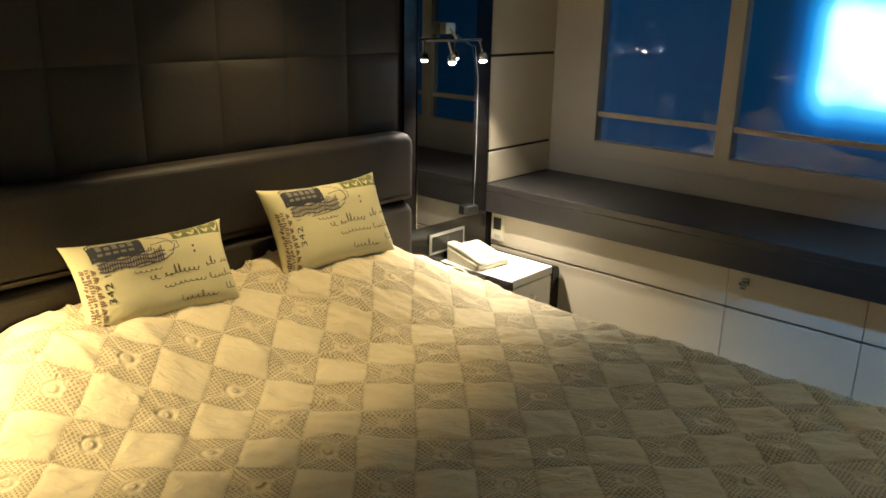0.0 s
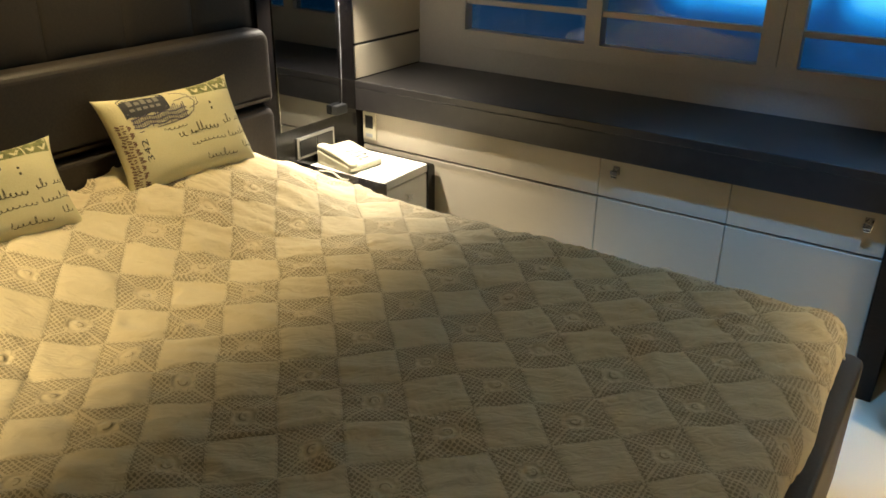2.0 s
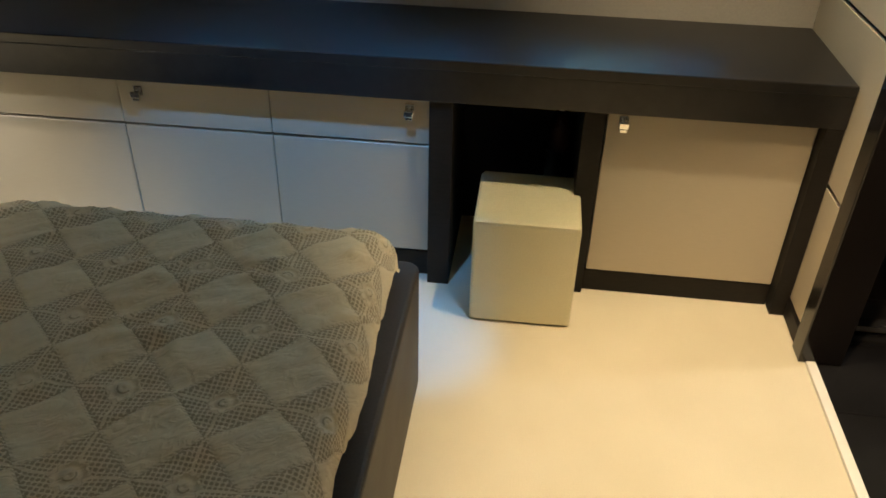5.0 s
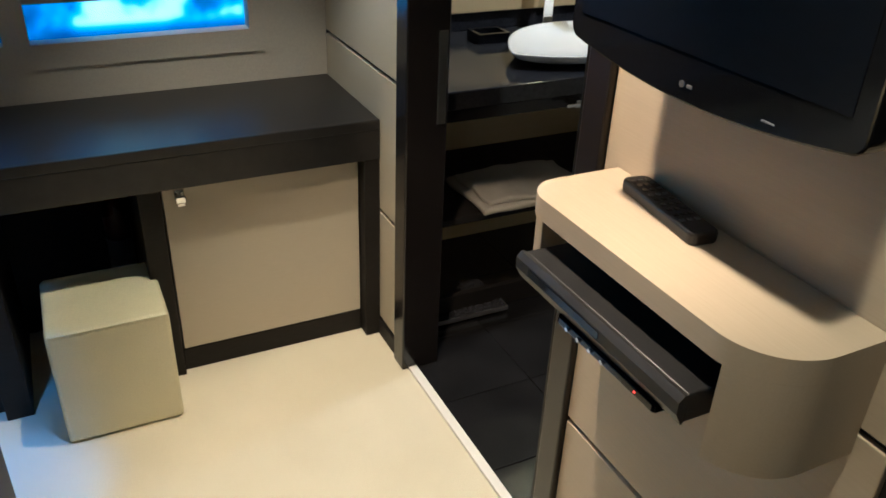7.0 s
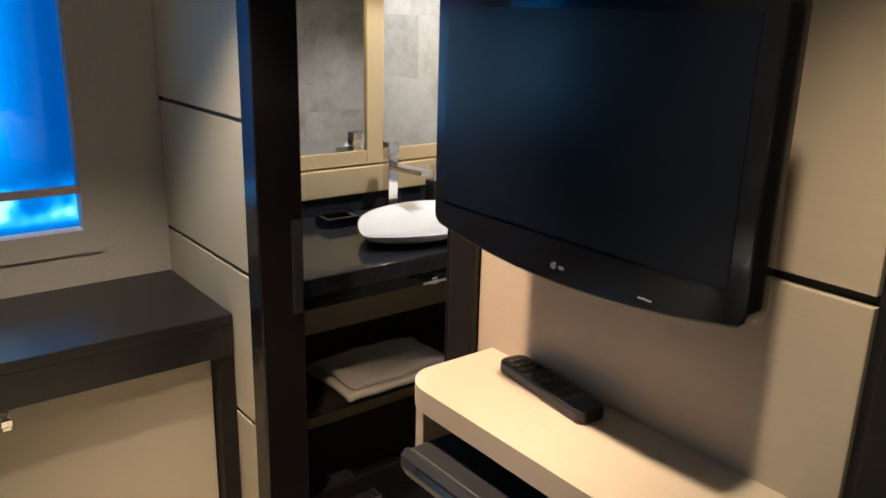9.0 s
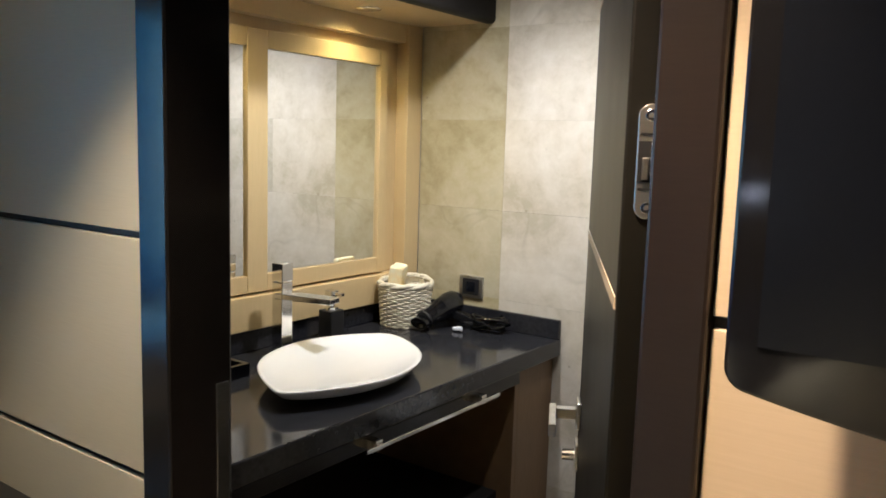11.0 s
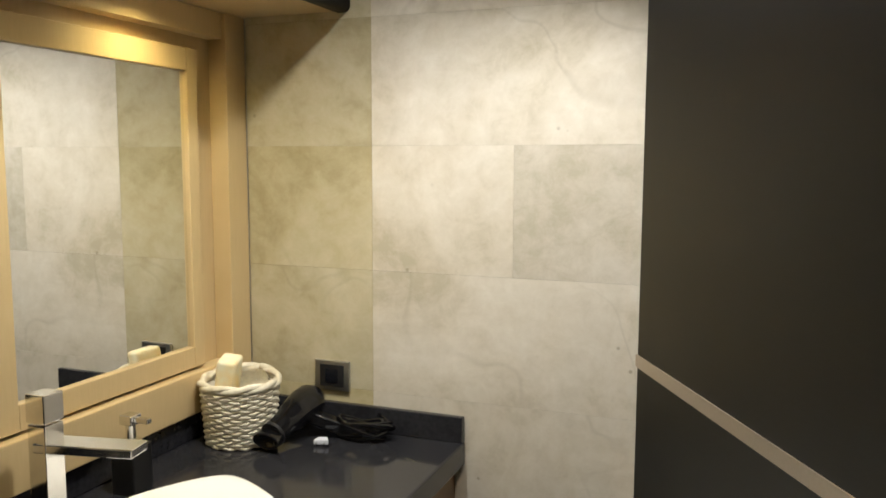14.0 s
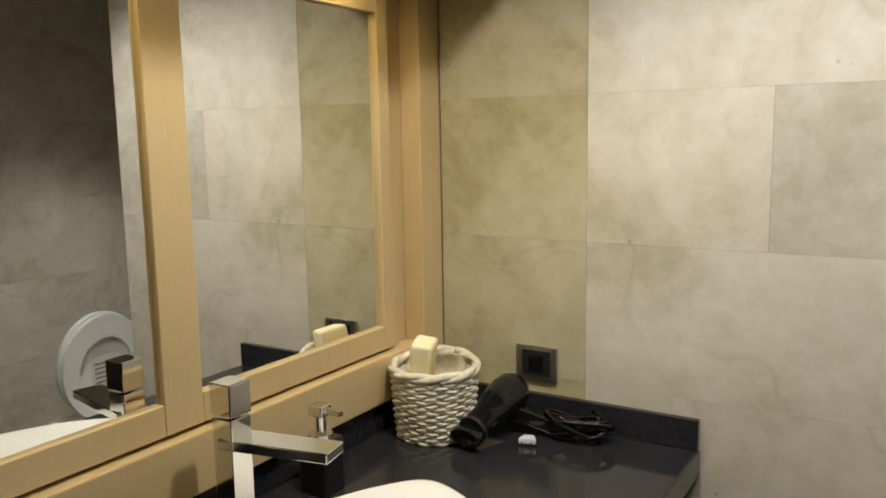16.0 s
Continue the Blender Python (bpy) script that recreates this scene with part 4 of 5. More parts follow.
part("cornice", box(WX, 4.60, BY - 0.020, BY + 0.021, 1.790, 1.851, 0.002), MAPLE, wash_north)

van = thing("vanity", (4.0, 0.2, 0), "washroom vanity with a black stone top and maple front", "vanity")
part("worktop", box(WX, BX - 0.001, -0.095, BY + 0.02, BTOP - 0.055, BTOP, 0.004), STONE, van, "polished black stone worktop")
part("backsplash", box(WX, BX - 0.018, BY - 0.012, BY + 0.02, BTOP + 0.0005, 0.902, 0.002), STONE, van)
part("backsplash", box(BX - 0.017, BX - 0.001, -0.093, BY + 0.02, BTOP + 0.0005, 0.902, 0.002), STONE, van)
part("apron", box(WX, 4.4395, -0.086, -0.066, 0.745, BTOP - 0.0555, 0.002), GLOSSY, van)
rail = part("towel_rail", box(3.70, 4.26, -0.128, -0.120, 0.759, 0.769, 0.0015), CHROME, van, "long chrome towel rail")
for x in (3.752, 4.192):
    part("rail_bracket", box(x - 0.012, x + 0.012, -0.1195, -0.0865, 0.752, 0.776, 0.0015), CHROME, rail)
part("end_panel", box(4.44, 4.46, -0.07, BY, 0.0, BTOP - 0.056), VANITY_WOOD, van)
part("front_panel", box(4.4605, BX - 0.002, -0.070, -0.050, 0.0, BTOP - 0.056, 0.002), VANITY_WOOD, van)
part("shelf", box(WX, 4.44, -0.02, BY, 0.365, 0.39, 0.003), WENGE, van)
part("back", box(WX, 4.44, BY - 0.02, BY, 0.0, BTOP - 0.056), MAPLE, van)
part("plinth", box(WX, 4.44, 0.0, 0.02, 0.0, 0.08), WENGE, van)

basin = thing("washbasin", (3.85, 0.11, BTOP), "white oval vessel washbasin on the black stone top", "washbasin")


def vessel():
    prof = [(0.0, 0.012), (0.14, 0.006), (0.195, 0.022), (0.236, 0.060), (0.253, 0.100), (0.256, 0.112), (0.250, 0.116), (0.236, 0.108), (0.20, 0.085), (0.14, 0.062), (0.06, 0.052), (0.0, 0.050)]
    own = lathe(prof, (0, 0, 0), 56)
    for v in own.verts:
        far = abs(v.co.x) / 0.256
        v.co.y *= 0.765 * (1 - (0.55 if v.co.x < 0 else 0.46) * far ** 3)
        v.co.x *= 1.235
        v.co.z = v.co.z * 0.40 + 0.03 * max(0.0, v.co.y) * (v.co.z > 0.045)
    return turned(own, pose(3.912, 0.146, BTOP, 0, 0, 17))


part("bowl", vessel(), PORCELAIN, basin, smooth=True)
part("foot", lathe([(0.0, 0.0), (0.055, 0.0), (0.06, 0.003), (0.06, 0.006), (0.0, 0.006)], (3.912, 0.146, BTOP - 0.0005), 24), CHROME, basin)

tap = thing("tap", (3.942, 0.405, BTOP), "tall square chrome tap with a flat spout", "tap")
part("column", box(3.922, 3.962, 0.385, 0.425, BTOP, 1.055, 0.002), CHROME, tap)
part("lever_block", box(3.921, 3.963, 0.384, 0.426, 1.058, 1.108, 0.002), CHROME, tap)
own = box(-0.026, 0.026, -0.015, 0.165, -0.008, 0.008, 0.002)
part("spout", turned(own, Matrix.Translation((3.946, 0.402, 1.016)) @ pose(0, 0, 0, 0, 0, -168)), CHROME, tap)
part("base_plate", box(3.90, 3.985, 0.365, 0.445, BTOP + 0.0002, BTOP + 0.004, 0.001), CHROME, tap)

soap = thing("soap_dispenser", (4.17, 0.43, BTOP), "black soap dispenser with a chrome pump", "soap dispenser")
part("bottle", box(4.142, 4.198, 0.405, 0.461, BTOP, BTOP + 0.098, 0.004, 3), PLASTIC, soap)
own = rod((4.17, 0.433, BTOP + 0.098), (4.17, 0.433, BTOP + 0.106), 0.021, 24)
rod((4.17, 0.433, BTOP + 0.106), (4.17, 0.433, BTOP + 0.140), 0.010, bm=own)
box(4.155, 4.185, 0.418, 0.448, BTOP + 0.138, BTOP + 0.158, 0.002, bm=own)
box(4.163, 4.176, 0.385, 0.418, BTOP + 0.144, BTOP + 0.154, 0.0015, bm=own)
part("pump", own, CHROME, soap)

dish = thing("soap_dish", (3.70, 0.37, BTOP), "square black soap dish with a hollow top", "soap dish")
own = bmesh.new()
for a in ((3.635, 3.755, 0.325, 0.337), (3.635, 3.755, 0.403, 0.415), (3.635, 3.647, 0.337, 0.403), (3.743, 3.755, 0.337, 0.403)):
    box(*a, BTOP + 0.008, BTOP + 0.034, bm=own)
part("rim", own, GLOSS_PLASTIC, dish)
part("base", box(3.635, 3.755, 0.325, 0.415, BTOP, BTOP + 0.008), GLOSS_PLASTIC, dish)

# ---------------------------------------------------------------- basket, sponge, hair dryer, towel, toilet
BC = Vector((4.498, 0.405, BTOP))
basket = thing("basket", BC, "small round whitewashed wicker basket on the worktop", "basket")
own = bmesh.new()
N = 26
for row in range(19):
    z = 0.005 + row * 0.0073
    rr = 0.077 + 0.011 * row / 18
    tube([BC + Vector(((rr + 0.0032 * math.cos(math.pi * (k / 2 + row))) * math.cos(2 * math.pi * k / 52), (rr + 0.0032 * math.cos(math.pi * (k / 2 + row))) * math.sin(2 * math.pi * k / 52), z + 0.0016 * math.sin(k * 1.7 + row))) for k in range(53)], 0.0040, 6, own)
part("weave", own, WICKER, basket, smooth=True)
own = bmesh.new()
for k in range(N):
    a = 2 * math.pi * (k + 0.5) / N
    rod(BC + Vector((0.077 * math.cos(a), 0.077 * math.sin(a), 0.002)), BC + Vector((0.088 * math.cos(a), 0.088 * math.sin(a), 0.14)), 0.003, 6, bm=own)
part("stake", own, WICKER, basket)
part("liner", lathe([(0.0, 0.004), (0.073, 0.004), (0.083, 0.135), (0.079, 0.135), (0.069, 0.010), (0.0, 0.010)], BC, 26), WICKER, basket, smooth=True)
own = bmesh.new()
for off in (0, 1):
    tube([BC + Vector(((0.087 + 0.003 * math.cos(k * 0.45 + off * 3.1)) * math.cos(2 * math.pi * k / 60), (0.087 + 0.003 * math.cos(k * 0.45 + off * 3.1)) * math.sin(2 * math.pi * k / 60), 0.143 + 0.004 * math.sin(k * 0.45 + off * 3.1) + 0.012 * max(0, math.cos(2 * math.pi * k / 60 - 0.4)))) for k in range(61)], 0.0080, 8, own)
part("rim", own, WICKER, basket, smooth=True)
sponge = tagged(part("sponge", turned(box(-0.033, 0.033, -0.023, 0.023, 0.0, 0.082, 0.008, 3), pose(4.462, 0.415, BTOP + 0.128, 8, -6, 20)), SOAP), "pale yellow bath sponge standing in the basket", "sponge")
own = lathe([(0.0, 0.0), (0.032, 0.002), (0.039, 0.02), (0.037, 0.045), (0.026, 0.062), (0.0, 0.066), (0.0, 0.062), (0.023, 0.058), (0.034, 0.044), (0.035, 0.02), (0.028, 0.006), (0.0, 0.005)], (4.525, 0.385, BTOP + 0.100), 20)
tagged(part("glass_jar", own, GLASS, smooth=True), "small clear glass jar in the basket", "jar")

dryer = thing("hair_dryer", (4.50, 0.20, BTOP), "black folding hair dryer lying on the worktop with its cord", "hair dryer")
own = lathe([(0.0, -0.085), (0.026, -0.085), (0.029, -0.080), (0.030, -0.04), (0.037, -0.01), (0.043, 0.04), (0.040, 0.07), (0.028, 0.09), (0.0, 0.094)], (0, 0, 0), 32)
AIM = Vector((1.0, -0.10, 0.30)).to_track_quat("Z", "Y").to_matrix().to_4x4()
part("barrel", turned(own, Matrix.Translation((4.545, 0.288, BTOP + 0.061)) @ AIM), GLOSS_PLASTIC, dryer, smooth=True)
own = prism(rounded(-0.019, 0.019, -0.13, 0.0, (0.014, 0.014, 0, 0)), -0.015, 0.015, 0.006, seg=3)
part("grip", turned(own, Matrix.Translation((4.585, 0.262, BTOP + 0.048)) @ pose(0, 0, 0, 18, 0, 14)), GLOSS_PLASTIC, dryer)
own = lathe([(0.0, -0.090), (0.024, -0.108), (0.031, -0.114), (0.032, -0.112), (0.029, -0.084), (0.0, -0.084)], (0, 0, 0), 32, (1.12, 0.62))
part("nozzle", turned(own, Matrix.Translation((4.545, 0.288, BTOP + 0.061)) @ AIM), GLOSS_PLASTIC, dryer, "flat black nozzle", smooth=True)
own = lathe([(0.0285, -0.0865), (0.0305, -0.0865), (0.0305, -0.078), (0.0285, -0.078)], (0, 0, 0), 32)
part("nozzle_ring", turned(own, Matrix.Translation((4.545, 0.288, BTOP + 0.061)) @ AIM), PLASTIC, dryer)
random.seed(4)
pts = []
for k in range(90):
    a = k * 0.42
    pts.append((4.612 + (0.030 + 0.014 * math.sin(k * 0.23)) * math.cos(a), 0.135 + (0.062 + 0.016 * math.cos(k * 0.31)) * math.sin(a), BTOP + 0.006 + 0.021 * (1 + math.sin(k * 0.37))))
part("cord", tube(pts, 0.0042, 6), GLOSS_PLASTIC, dryer, smooth=True)

PLUG = pose(4.532, 0.208, BTOP, 0, 0, 16)
own = prism([(-0.017, -0.010), (0.002, -0.017), (0.006, -0.017), (0.006, 0.017), (0.002, 0.017), (-0.017, 0.010)], 0.004, 0.016, 0.002)
turned(own, pose(0, 0, 0, 0, 0, 180))
pg = part("plug", turned(own, PLUG), PALE_PLASTIC, dryer, "pale two pin plug")
for y in (-0.0095, 0.0095):
    part("pin", turned(rod((-0.006, y, 0.010), (-0.025, y, 0.010), 0.0022, 10), PLUG), CHROME, pg)

sk = thing("shaver_socket", (BX, 0.255, 0.97), "dark square wall socket in a steel frame", "socket")
part("frame", box(BX - 0.009, BX - 0.0005, 0.207, 0.303, 0.930, 1.005, 0.002), STEEL, sk)
part("insert", box(BX - 0.0105, BX - 0.009, 0.222, 0.288, 0.940, 0.995), PLASTIC, sk)
part("well", box(BX - 0.0125, BX - 0.0105, 0.238, 0.272, 0.950, 0.985, 0.0008, 1), SCREEN, sk)

towel = thing("folded_towel", (3.66, 0.12, 0.391), "cream bath towel folded on the vanity shelf", "towel")
for k in range(2):
    z = 0.392 + 0.021 * k
    bm = box(3.49 + 0.025 * k, 3.93 - 0.05 * k, -0.045 + 0.022 * k, 0.245 - 0.02 * k, z, z + 0.020, 0.008, 3)
    bmesh.ops.subdivide_edges(bm, edges=[e for e in bm.edges if e.calc_length() > 0.1], cuts=17, use_grid_fill=True)
    for v in bm.verts:
        top = (v.co.z - z) / 0.020
        wave = noise.fractal(Vector((v.co.x * 7, v.co.y * 7, 2.0 * k)), 1.0, 2.0, 3)
        v.co += Vector((0.022 * noise.noise(Vector((v.co.y * 8, 3.0 + k, 0))), 0.020 * noise.noise(Vector((v.co.x * 8, 7.0 + k, 0))), top * 0.016 * max(wave, -0.4) * (1 if k else 0.35)))
    part("fold", bm, TOWEL, towel, smooth=True)
scale_ = thing("bathroom_scale", (3.47, 0.02, 0.0), "dark flat bathroom scale with a pale metal edge", "scale")
part("plate", box(3.335, 3.60, -0.045, 0.22, 0.012, 0.022, 0.003), STONE, scale_)
part("trim", box(3.333, 3.602, -0.050, -0.0455, 0.008, 0.024, 0.001), STEEL, scale_)
part("trim", box(3.6005, 3.606, -0.050, 0.02, 0.008, 0.024, 0.001), STEEL, scale_)
part("foot", box(3.36, 3.58, -0.03, 0.20, -0.002, 0.012), PLASTIC, scale_)

TX = 4.99
wc = thing("toilet", (TX, -1.15, 0), "white toilet with its lid and seat raised", "toilet")
TC = (TX, -0.95, -0.002)
part("pan", lathe([(0.0, 0.0), (0.12, 0.0), (0.11, 0.10), (0.13, 0.22), (0.175, 0.33), (0.19, 0.375), (0.185, 0.385), (0.15, 0.38), (0.13, 0.34), (0.08, 0.25), (0.0, 0.22)], TC, 36, (1, 1.15)), PORCELAIN, wc, smooth=True)
part("plinth", box(TX - 0.14, TX + 0.14, -1.40, -0.95, -0.002, 0.375, 0.03, 4), PORCELAIN, wc)
LID = Matrix(((1, 0, 0, 0), (0, 0, -1, 0), (0, 1, 0, 0), (0, 0, 0, 1)))
own = prism([(TX + 0.185 * math.cos(a), 0.60 + 0.21 * math.sin(a) * (1 if math.sin(a) > 0 else 0.95)) for a in [2 * math.pi * k / 48 for k in range(48)]], 1.190, 1.215, 0.006)
part("lid", turned(own, LID), PORCELAIN, wc)
own = bmesh.new()
outer, inner = [], []
for k in range(48):
    a = 2 * math.pi * k / 48
    outer.append((TX + 0.185 * math.cos(a), 0.595 + 0.205 * math.sin(a)))
    inner.append((TX + 0.115 * math.cos(a), 0.585 + 0.130 * math.sin(a)))
vs = [[own.verts.new((x, y, z)) for x, y in ring] for ring, z in ((outer, 1.165), (outer, 1.185), (inner, 1.185), (inner, 1.165))]
for a, b in zip(vs, vs[1:] + vs[:1]):
    for k in range(48):
        own.faces.new((a[k], a[(k + 1) % 48], b[(k + 1) % 48], b[k]))
bmesh.ops.recalc_face_normals(own, faces=own.faces)
part("seat", turned(own, LID), PORCELAIN, wc)
part("sticker", box(TX - 0.055, TX + 0.055, -1.1895, -1.1885, 0.52, 0.64), WHITE, wc, "printed paper sticker")
for k in range(5):
    part("sticker_line", box(TX - 0.04, TX + 0.04 - 0.012 * (k % 3), -1.1884, -1.1878, 0.535 + 0.018 * k, 0.541 + 0.018 * k), GREY_INK, wc)

# recessed lamps; the added, unseen fills get a ring and lens too
for x, y, z, group in [(px, py, CEIL, "cabin ceiling lamps") for px, py in LAMPS_AND_FILLS] + [(*p, "lamps over the basin") for p in WASH_LAMPS] + [(*p, CEIL, "washroom ceiling lamps") for p in WASH_CEILING]:
    dl = thing("downlight", (x, y, z), "small round lit lamp with a chrome ring, some of them unseen fills", "ceiling lamp", group)
    part("ring", lathe([(0.030, -0.006), (0.040, -0.004), (0.042, -0.0005), (0.028, -0.0005)], (x, y, z), 28), CHROME, dl, smooth=True)
    part("lens", lathe([(0.0, -0.003), (0.028, -0.003), (0.028, -0.001), (0.0, -0.001)], (x, y, z), 24), WARM_BULB, dl, "glowing lens")

# ---------------------------------------------------------------- cushions
def cushion(centre, yaw, w, h, thick, tilt):
    """A stuffed scatter cushion, its printed face towards +x; returns the thing's pose and its surface."""
    m = Matrix.Translation(centre) @ pose(0, 0, 0, 0, 0, yaw) @ pose(0, 0, 0, 0, -tilt, 0)

    def surface(u, v, side=1):
        """u along the width, v up, both -1 to 1."""
        puff = (1 - u ** 4) ** 0.6 * (1 - v ** 4) ** 0.6
        pinch = 1 - 0.13 * (1 - abs(u) ** 2.5) * abs(v) ** 3
        pinch_u = 1 - 0.10 * (1 - abs(v) ** 2.5) * abs(u) ** 3
        wr = 0.004 * noise.noise(Vector((u * 3, v * 3, 2.0 * side + centre[1]))) * puff
        return m @ Vector((side * (thick / 2 * puff) + wr, w / 2 * u * pinch_u, h / 2 * v * pinch))

    c = thing("cushion", centre, "pale yellow printed scatter cushion leaning on the headboard", "cushion", "scatter cushions")
    own, n = bmesh.new(), 26
    g = [-math.cos(math.pi * k / n) for k in range(n + 1)]
    sides = []
    for side in (1, -1):
        sides.append([[own.verts.new(surface(u, v, side)) for v in g] for u in g])
        for i in range(n):
            for k in range(n):
                q = sides[-1]
                own.faces.new((q[i][k], q[i + 1][k], q[i + 1][k + 1], q[i][k + 1]))
    bmesh.ops.remove_doubles(own, verts=own.verts, dist=0.0004)
    bmesh.ops.recalc_face_normals(own, faces=own.faces)
    part("cover", own, CUSHION, c, smooth=True)
    normal = m.to_3x3() @ Vector((1, 0, 0))

    def patch(bm, u0, u1, v0, v1, n=4, lift=0.0012):
        rows = [[bm.verts.new(surface(u0 + (u1 - u0) * i / n, v0 + (v1 - v0) * k / n) + normal * lift) for k in range(n + 1)] for i in range(n + 1)]
        for i in range(n):
            for k in range(n):
                bm.faces.new((rows[i][k], rows[i + 1][k], rows[i + 1][k + 1], rows[i][k + 1]))

    def drawn(bm, points, width, lift=0.002):
        """A pen line through points of the face."""
        for (u0, v0), (u1, v1) in zip(points, points[1:]):
            du, dv = (u1 - u0) * w / 2, (v1 - v0) * h / 2
            run = math.hypot(du, dv)
            if run > 1e-6:
                ou, ov = -dv / run * width / (w / 2), du / run * width / (h / 2)
                bm.faces.new([bm.verts.new(surface(max(min(p, 0.995), -0.995), max(min(q, 0.995), -0.995)) + normal * lift) for p, q in ((u0 - ou, v0 - ov), (u1 - ou, v1 - ov), (u1 + ou, v1 + ov), (u0 + ou, v0 + ov))])

    def band(bm, bounds, n=12, lift=0.0012):
        """A filled shape between two heights that change along the width."""
        cols = [[bm.verts.new(surface(u, lo + (hi - lo) * k / 4) + normal * lift) for k in range(5)] for u, lo, hi in bounds]
        for p, q in zip(cols, cols[1:]):
            for k in range(4):
                bm.faces.new((p[k], q[k], q[k + 1], p[k + 1]))

    # the carriage: a dark arched body with pale panes, a sketched lower part beside it
    bm = bmesh.new()
    band(bm, [(-0.78 + 0.62 * k / 14, 0.46 + 0.02 * math.sin(k), 0.97 - 0.10 * abs(2 * k / 14 - 1) ** 4) for k in range(15)])
    part("carriage_print", bm, INK, c, "dark printed carriage")
    bm = bmesh.new()
    for k in range(5):
        patch(bm, -0.68 + 0.09 * k, -0.62 + 0.09 * k, 0.70, 0.70 + (0.09 if k % 2 else 0.13), 2, 0.0022)
        patch(bm, -0.69 + 0.09 * k, -0.63 + 0.09 * k, 0.58, 0.64, 2, 0.0022)
    drawn(bm, [(-0.74, 0.53), (-0.72, 0.86), (-0.60, 0.91), (-0.32, 0.91), (-0.22, 0.86), (-0.20, 0.53)], 0.0012, 0.0022)
    tagged(part("pane_print", bm, GREY_INK, c, "grey printed panes"), kind="stuff")
    bm = bmesh.new()
    for k in range(26):
        u = -0.72 + 0.74 * k / 25
        drawn(bm, [(u, 0.24 + 0.03 * math.sin(k * 2.1)), (u + 0.012, 0.44 + 0.10 * (k > 17) + 0.04 * math.sin(k * 1.3))], 0.0016)
    for v in (0.25, 0.34, 0.43):
        drawn(bm, [(-0.74 + 0.05 * k, v + 0.02 * math.sin(k * 1.1 + v * 9)) for k in range(17)], 0.0018)
    drawn(bm, [(-0.10, 0.86), (0.04, 0.80), (0.14, 0.70), (0.20, 0.52), (0.14, 0.34), (0.02, 0.24), (-0.20, 0.20), (-0.70, 0.16)], 0.0012)
    drawn(bm, [(-0.08, 0.62), (0.10, 0.66), (0.24, 0.60), (0.24, 0.46), (0.10, 0.40)], 0.0010)
    tagged(part("sketch_print", bm, VIOLET_INK, c, "violet grey sketched lines"), kind="stuff")
    # stamps along the upper edge, each with a pale swoosh
    for u0, u1 in ((0.22, 0.56), (0.58, 0.92)):
        bm = bmesh.new()
        patch(bm, u0, u1, 0.66, 0.975, 5)
        part("stamp", bm, GREEN_INK, c, "olive printed postage stamp")
        bm = bmesh.new()
        wide = u1 - u0
        drawn(bm, [(u0 + wide * x, y) for x, y in ((0.10, 0.95), (0.16, 0.80), (0.26, 0.72), (0.36, 0.80), (0.44, 0.94))], 0.0042, 0.0022)
        drawn(bm, [(u0 + wide * x, y) for x, y in ((0.56, 0.94), (0.60, 0.78), (0.72, 0.71), (0.86, 0.82), (0.92, 0.95))], 0.0036, 0.0022)
        tagged(part("swoosh_print", bm, CUSHION, c, "pale swoosh on the stamp"), kind="stuff")
    # figures and broken lettering that run up one edge
    bm = bmesh.new()
    random.seed(11)
    for k in range(26):
        v = 0.40 - 0.052 * k
        drawn(bm, [(-0.965 + random.uniform(0, 0.02), v), (-0.93 + random.uniform(0, 0.03), v - random.uniform(0.0, 0.05))], 0.0022)
        drawn(bm, [(-0.90, v - random.uniform(0, 0.03)), (-0.86 + random.uniform(-0.01, 0.02), v - random.uniform(0.0, 0.05))], 0.0018)
        if k % 3:
            drawn(bm, [(-0.83, v), (-0.79 + random.uniform(0, 0.04), v - random.uniform(0.0, 0.06)), (-0.83, v - 0.05)], 0.0020)
    tagged(part("edge_print", bm, BROWN_INK, c, "brown edge lettering"), kind="stuff")
    data = bpy.data.curves.new("figures", "FONT")
    data.body, data.size = "342", 1.0
    scratch = bpy.data.objects.new("figures", data)
    scene.collection.objects.link(scratch)
    bpy.context.view_layer.update()
    flat = bpy.data.meshes.new_from_object(scratch.evaluated_get(bpy.context.evaluated_depsgraph_get()))
    bpy.data.objects.remove(scratch)
    bm = bmesh.new()
    bm.from_mesh(flat)
    bpy.data.meshes.remove(flat)
    bmesh.ops.subdivide_edges(bm, edges=[e for e in bm.edges if e.calc_length() > 0.15], cuts=2)
    for v in bm.verts:
        x, y = v.co.x, v.co.y
        v.co = surface(-0.64 - 0.12 * y, -0.42 + 0.30 * x) + normal * 0.0016
    part("figures", bm, INK, c, "dark printed figures")
    # lines of handwriting
    bm = bmesh.new()
    for line, (v, u0, u1, tall, wide) in enumerate(((0.10, -0.36, -0.04, 0.022, 0.0009), (-0.06, -0.20, 0.42, 0.045, 0.0012), (0.00, 0.52, 0.90, 0.045, 0.0012), (-0.30, -0.06, 0.46, 0.028, 0.0010), (-0.30, 0.52, 0.93, 0.030, 0.0010), (-0.66, 0.10, 0.56, 0.035, 0.0010), (-0.60, 0.72, 0.88, 0.035, 0.0010))):
        pts, u, turn = [], u0, 0.0
        while u < u1:
            stem = noise.noise(Vector((u * 11.0, line * 3.1, 3.0)))
            reach = tall * (0.55 + 1.2 * abs(noise.noise(Vector((u * 23, v * 5, line)))))
            turn += 0.55 + 0.30 * noise.noise(Vector((u * 17.0, line, 6.0)))
            lift = tall * (2.6 if stem > 0.30 else -2.0 if stem < -0.36 else 0.0) * max(0.0, math.sin(turn))
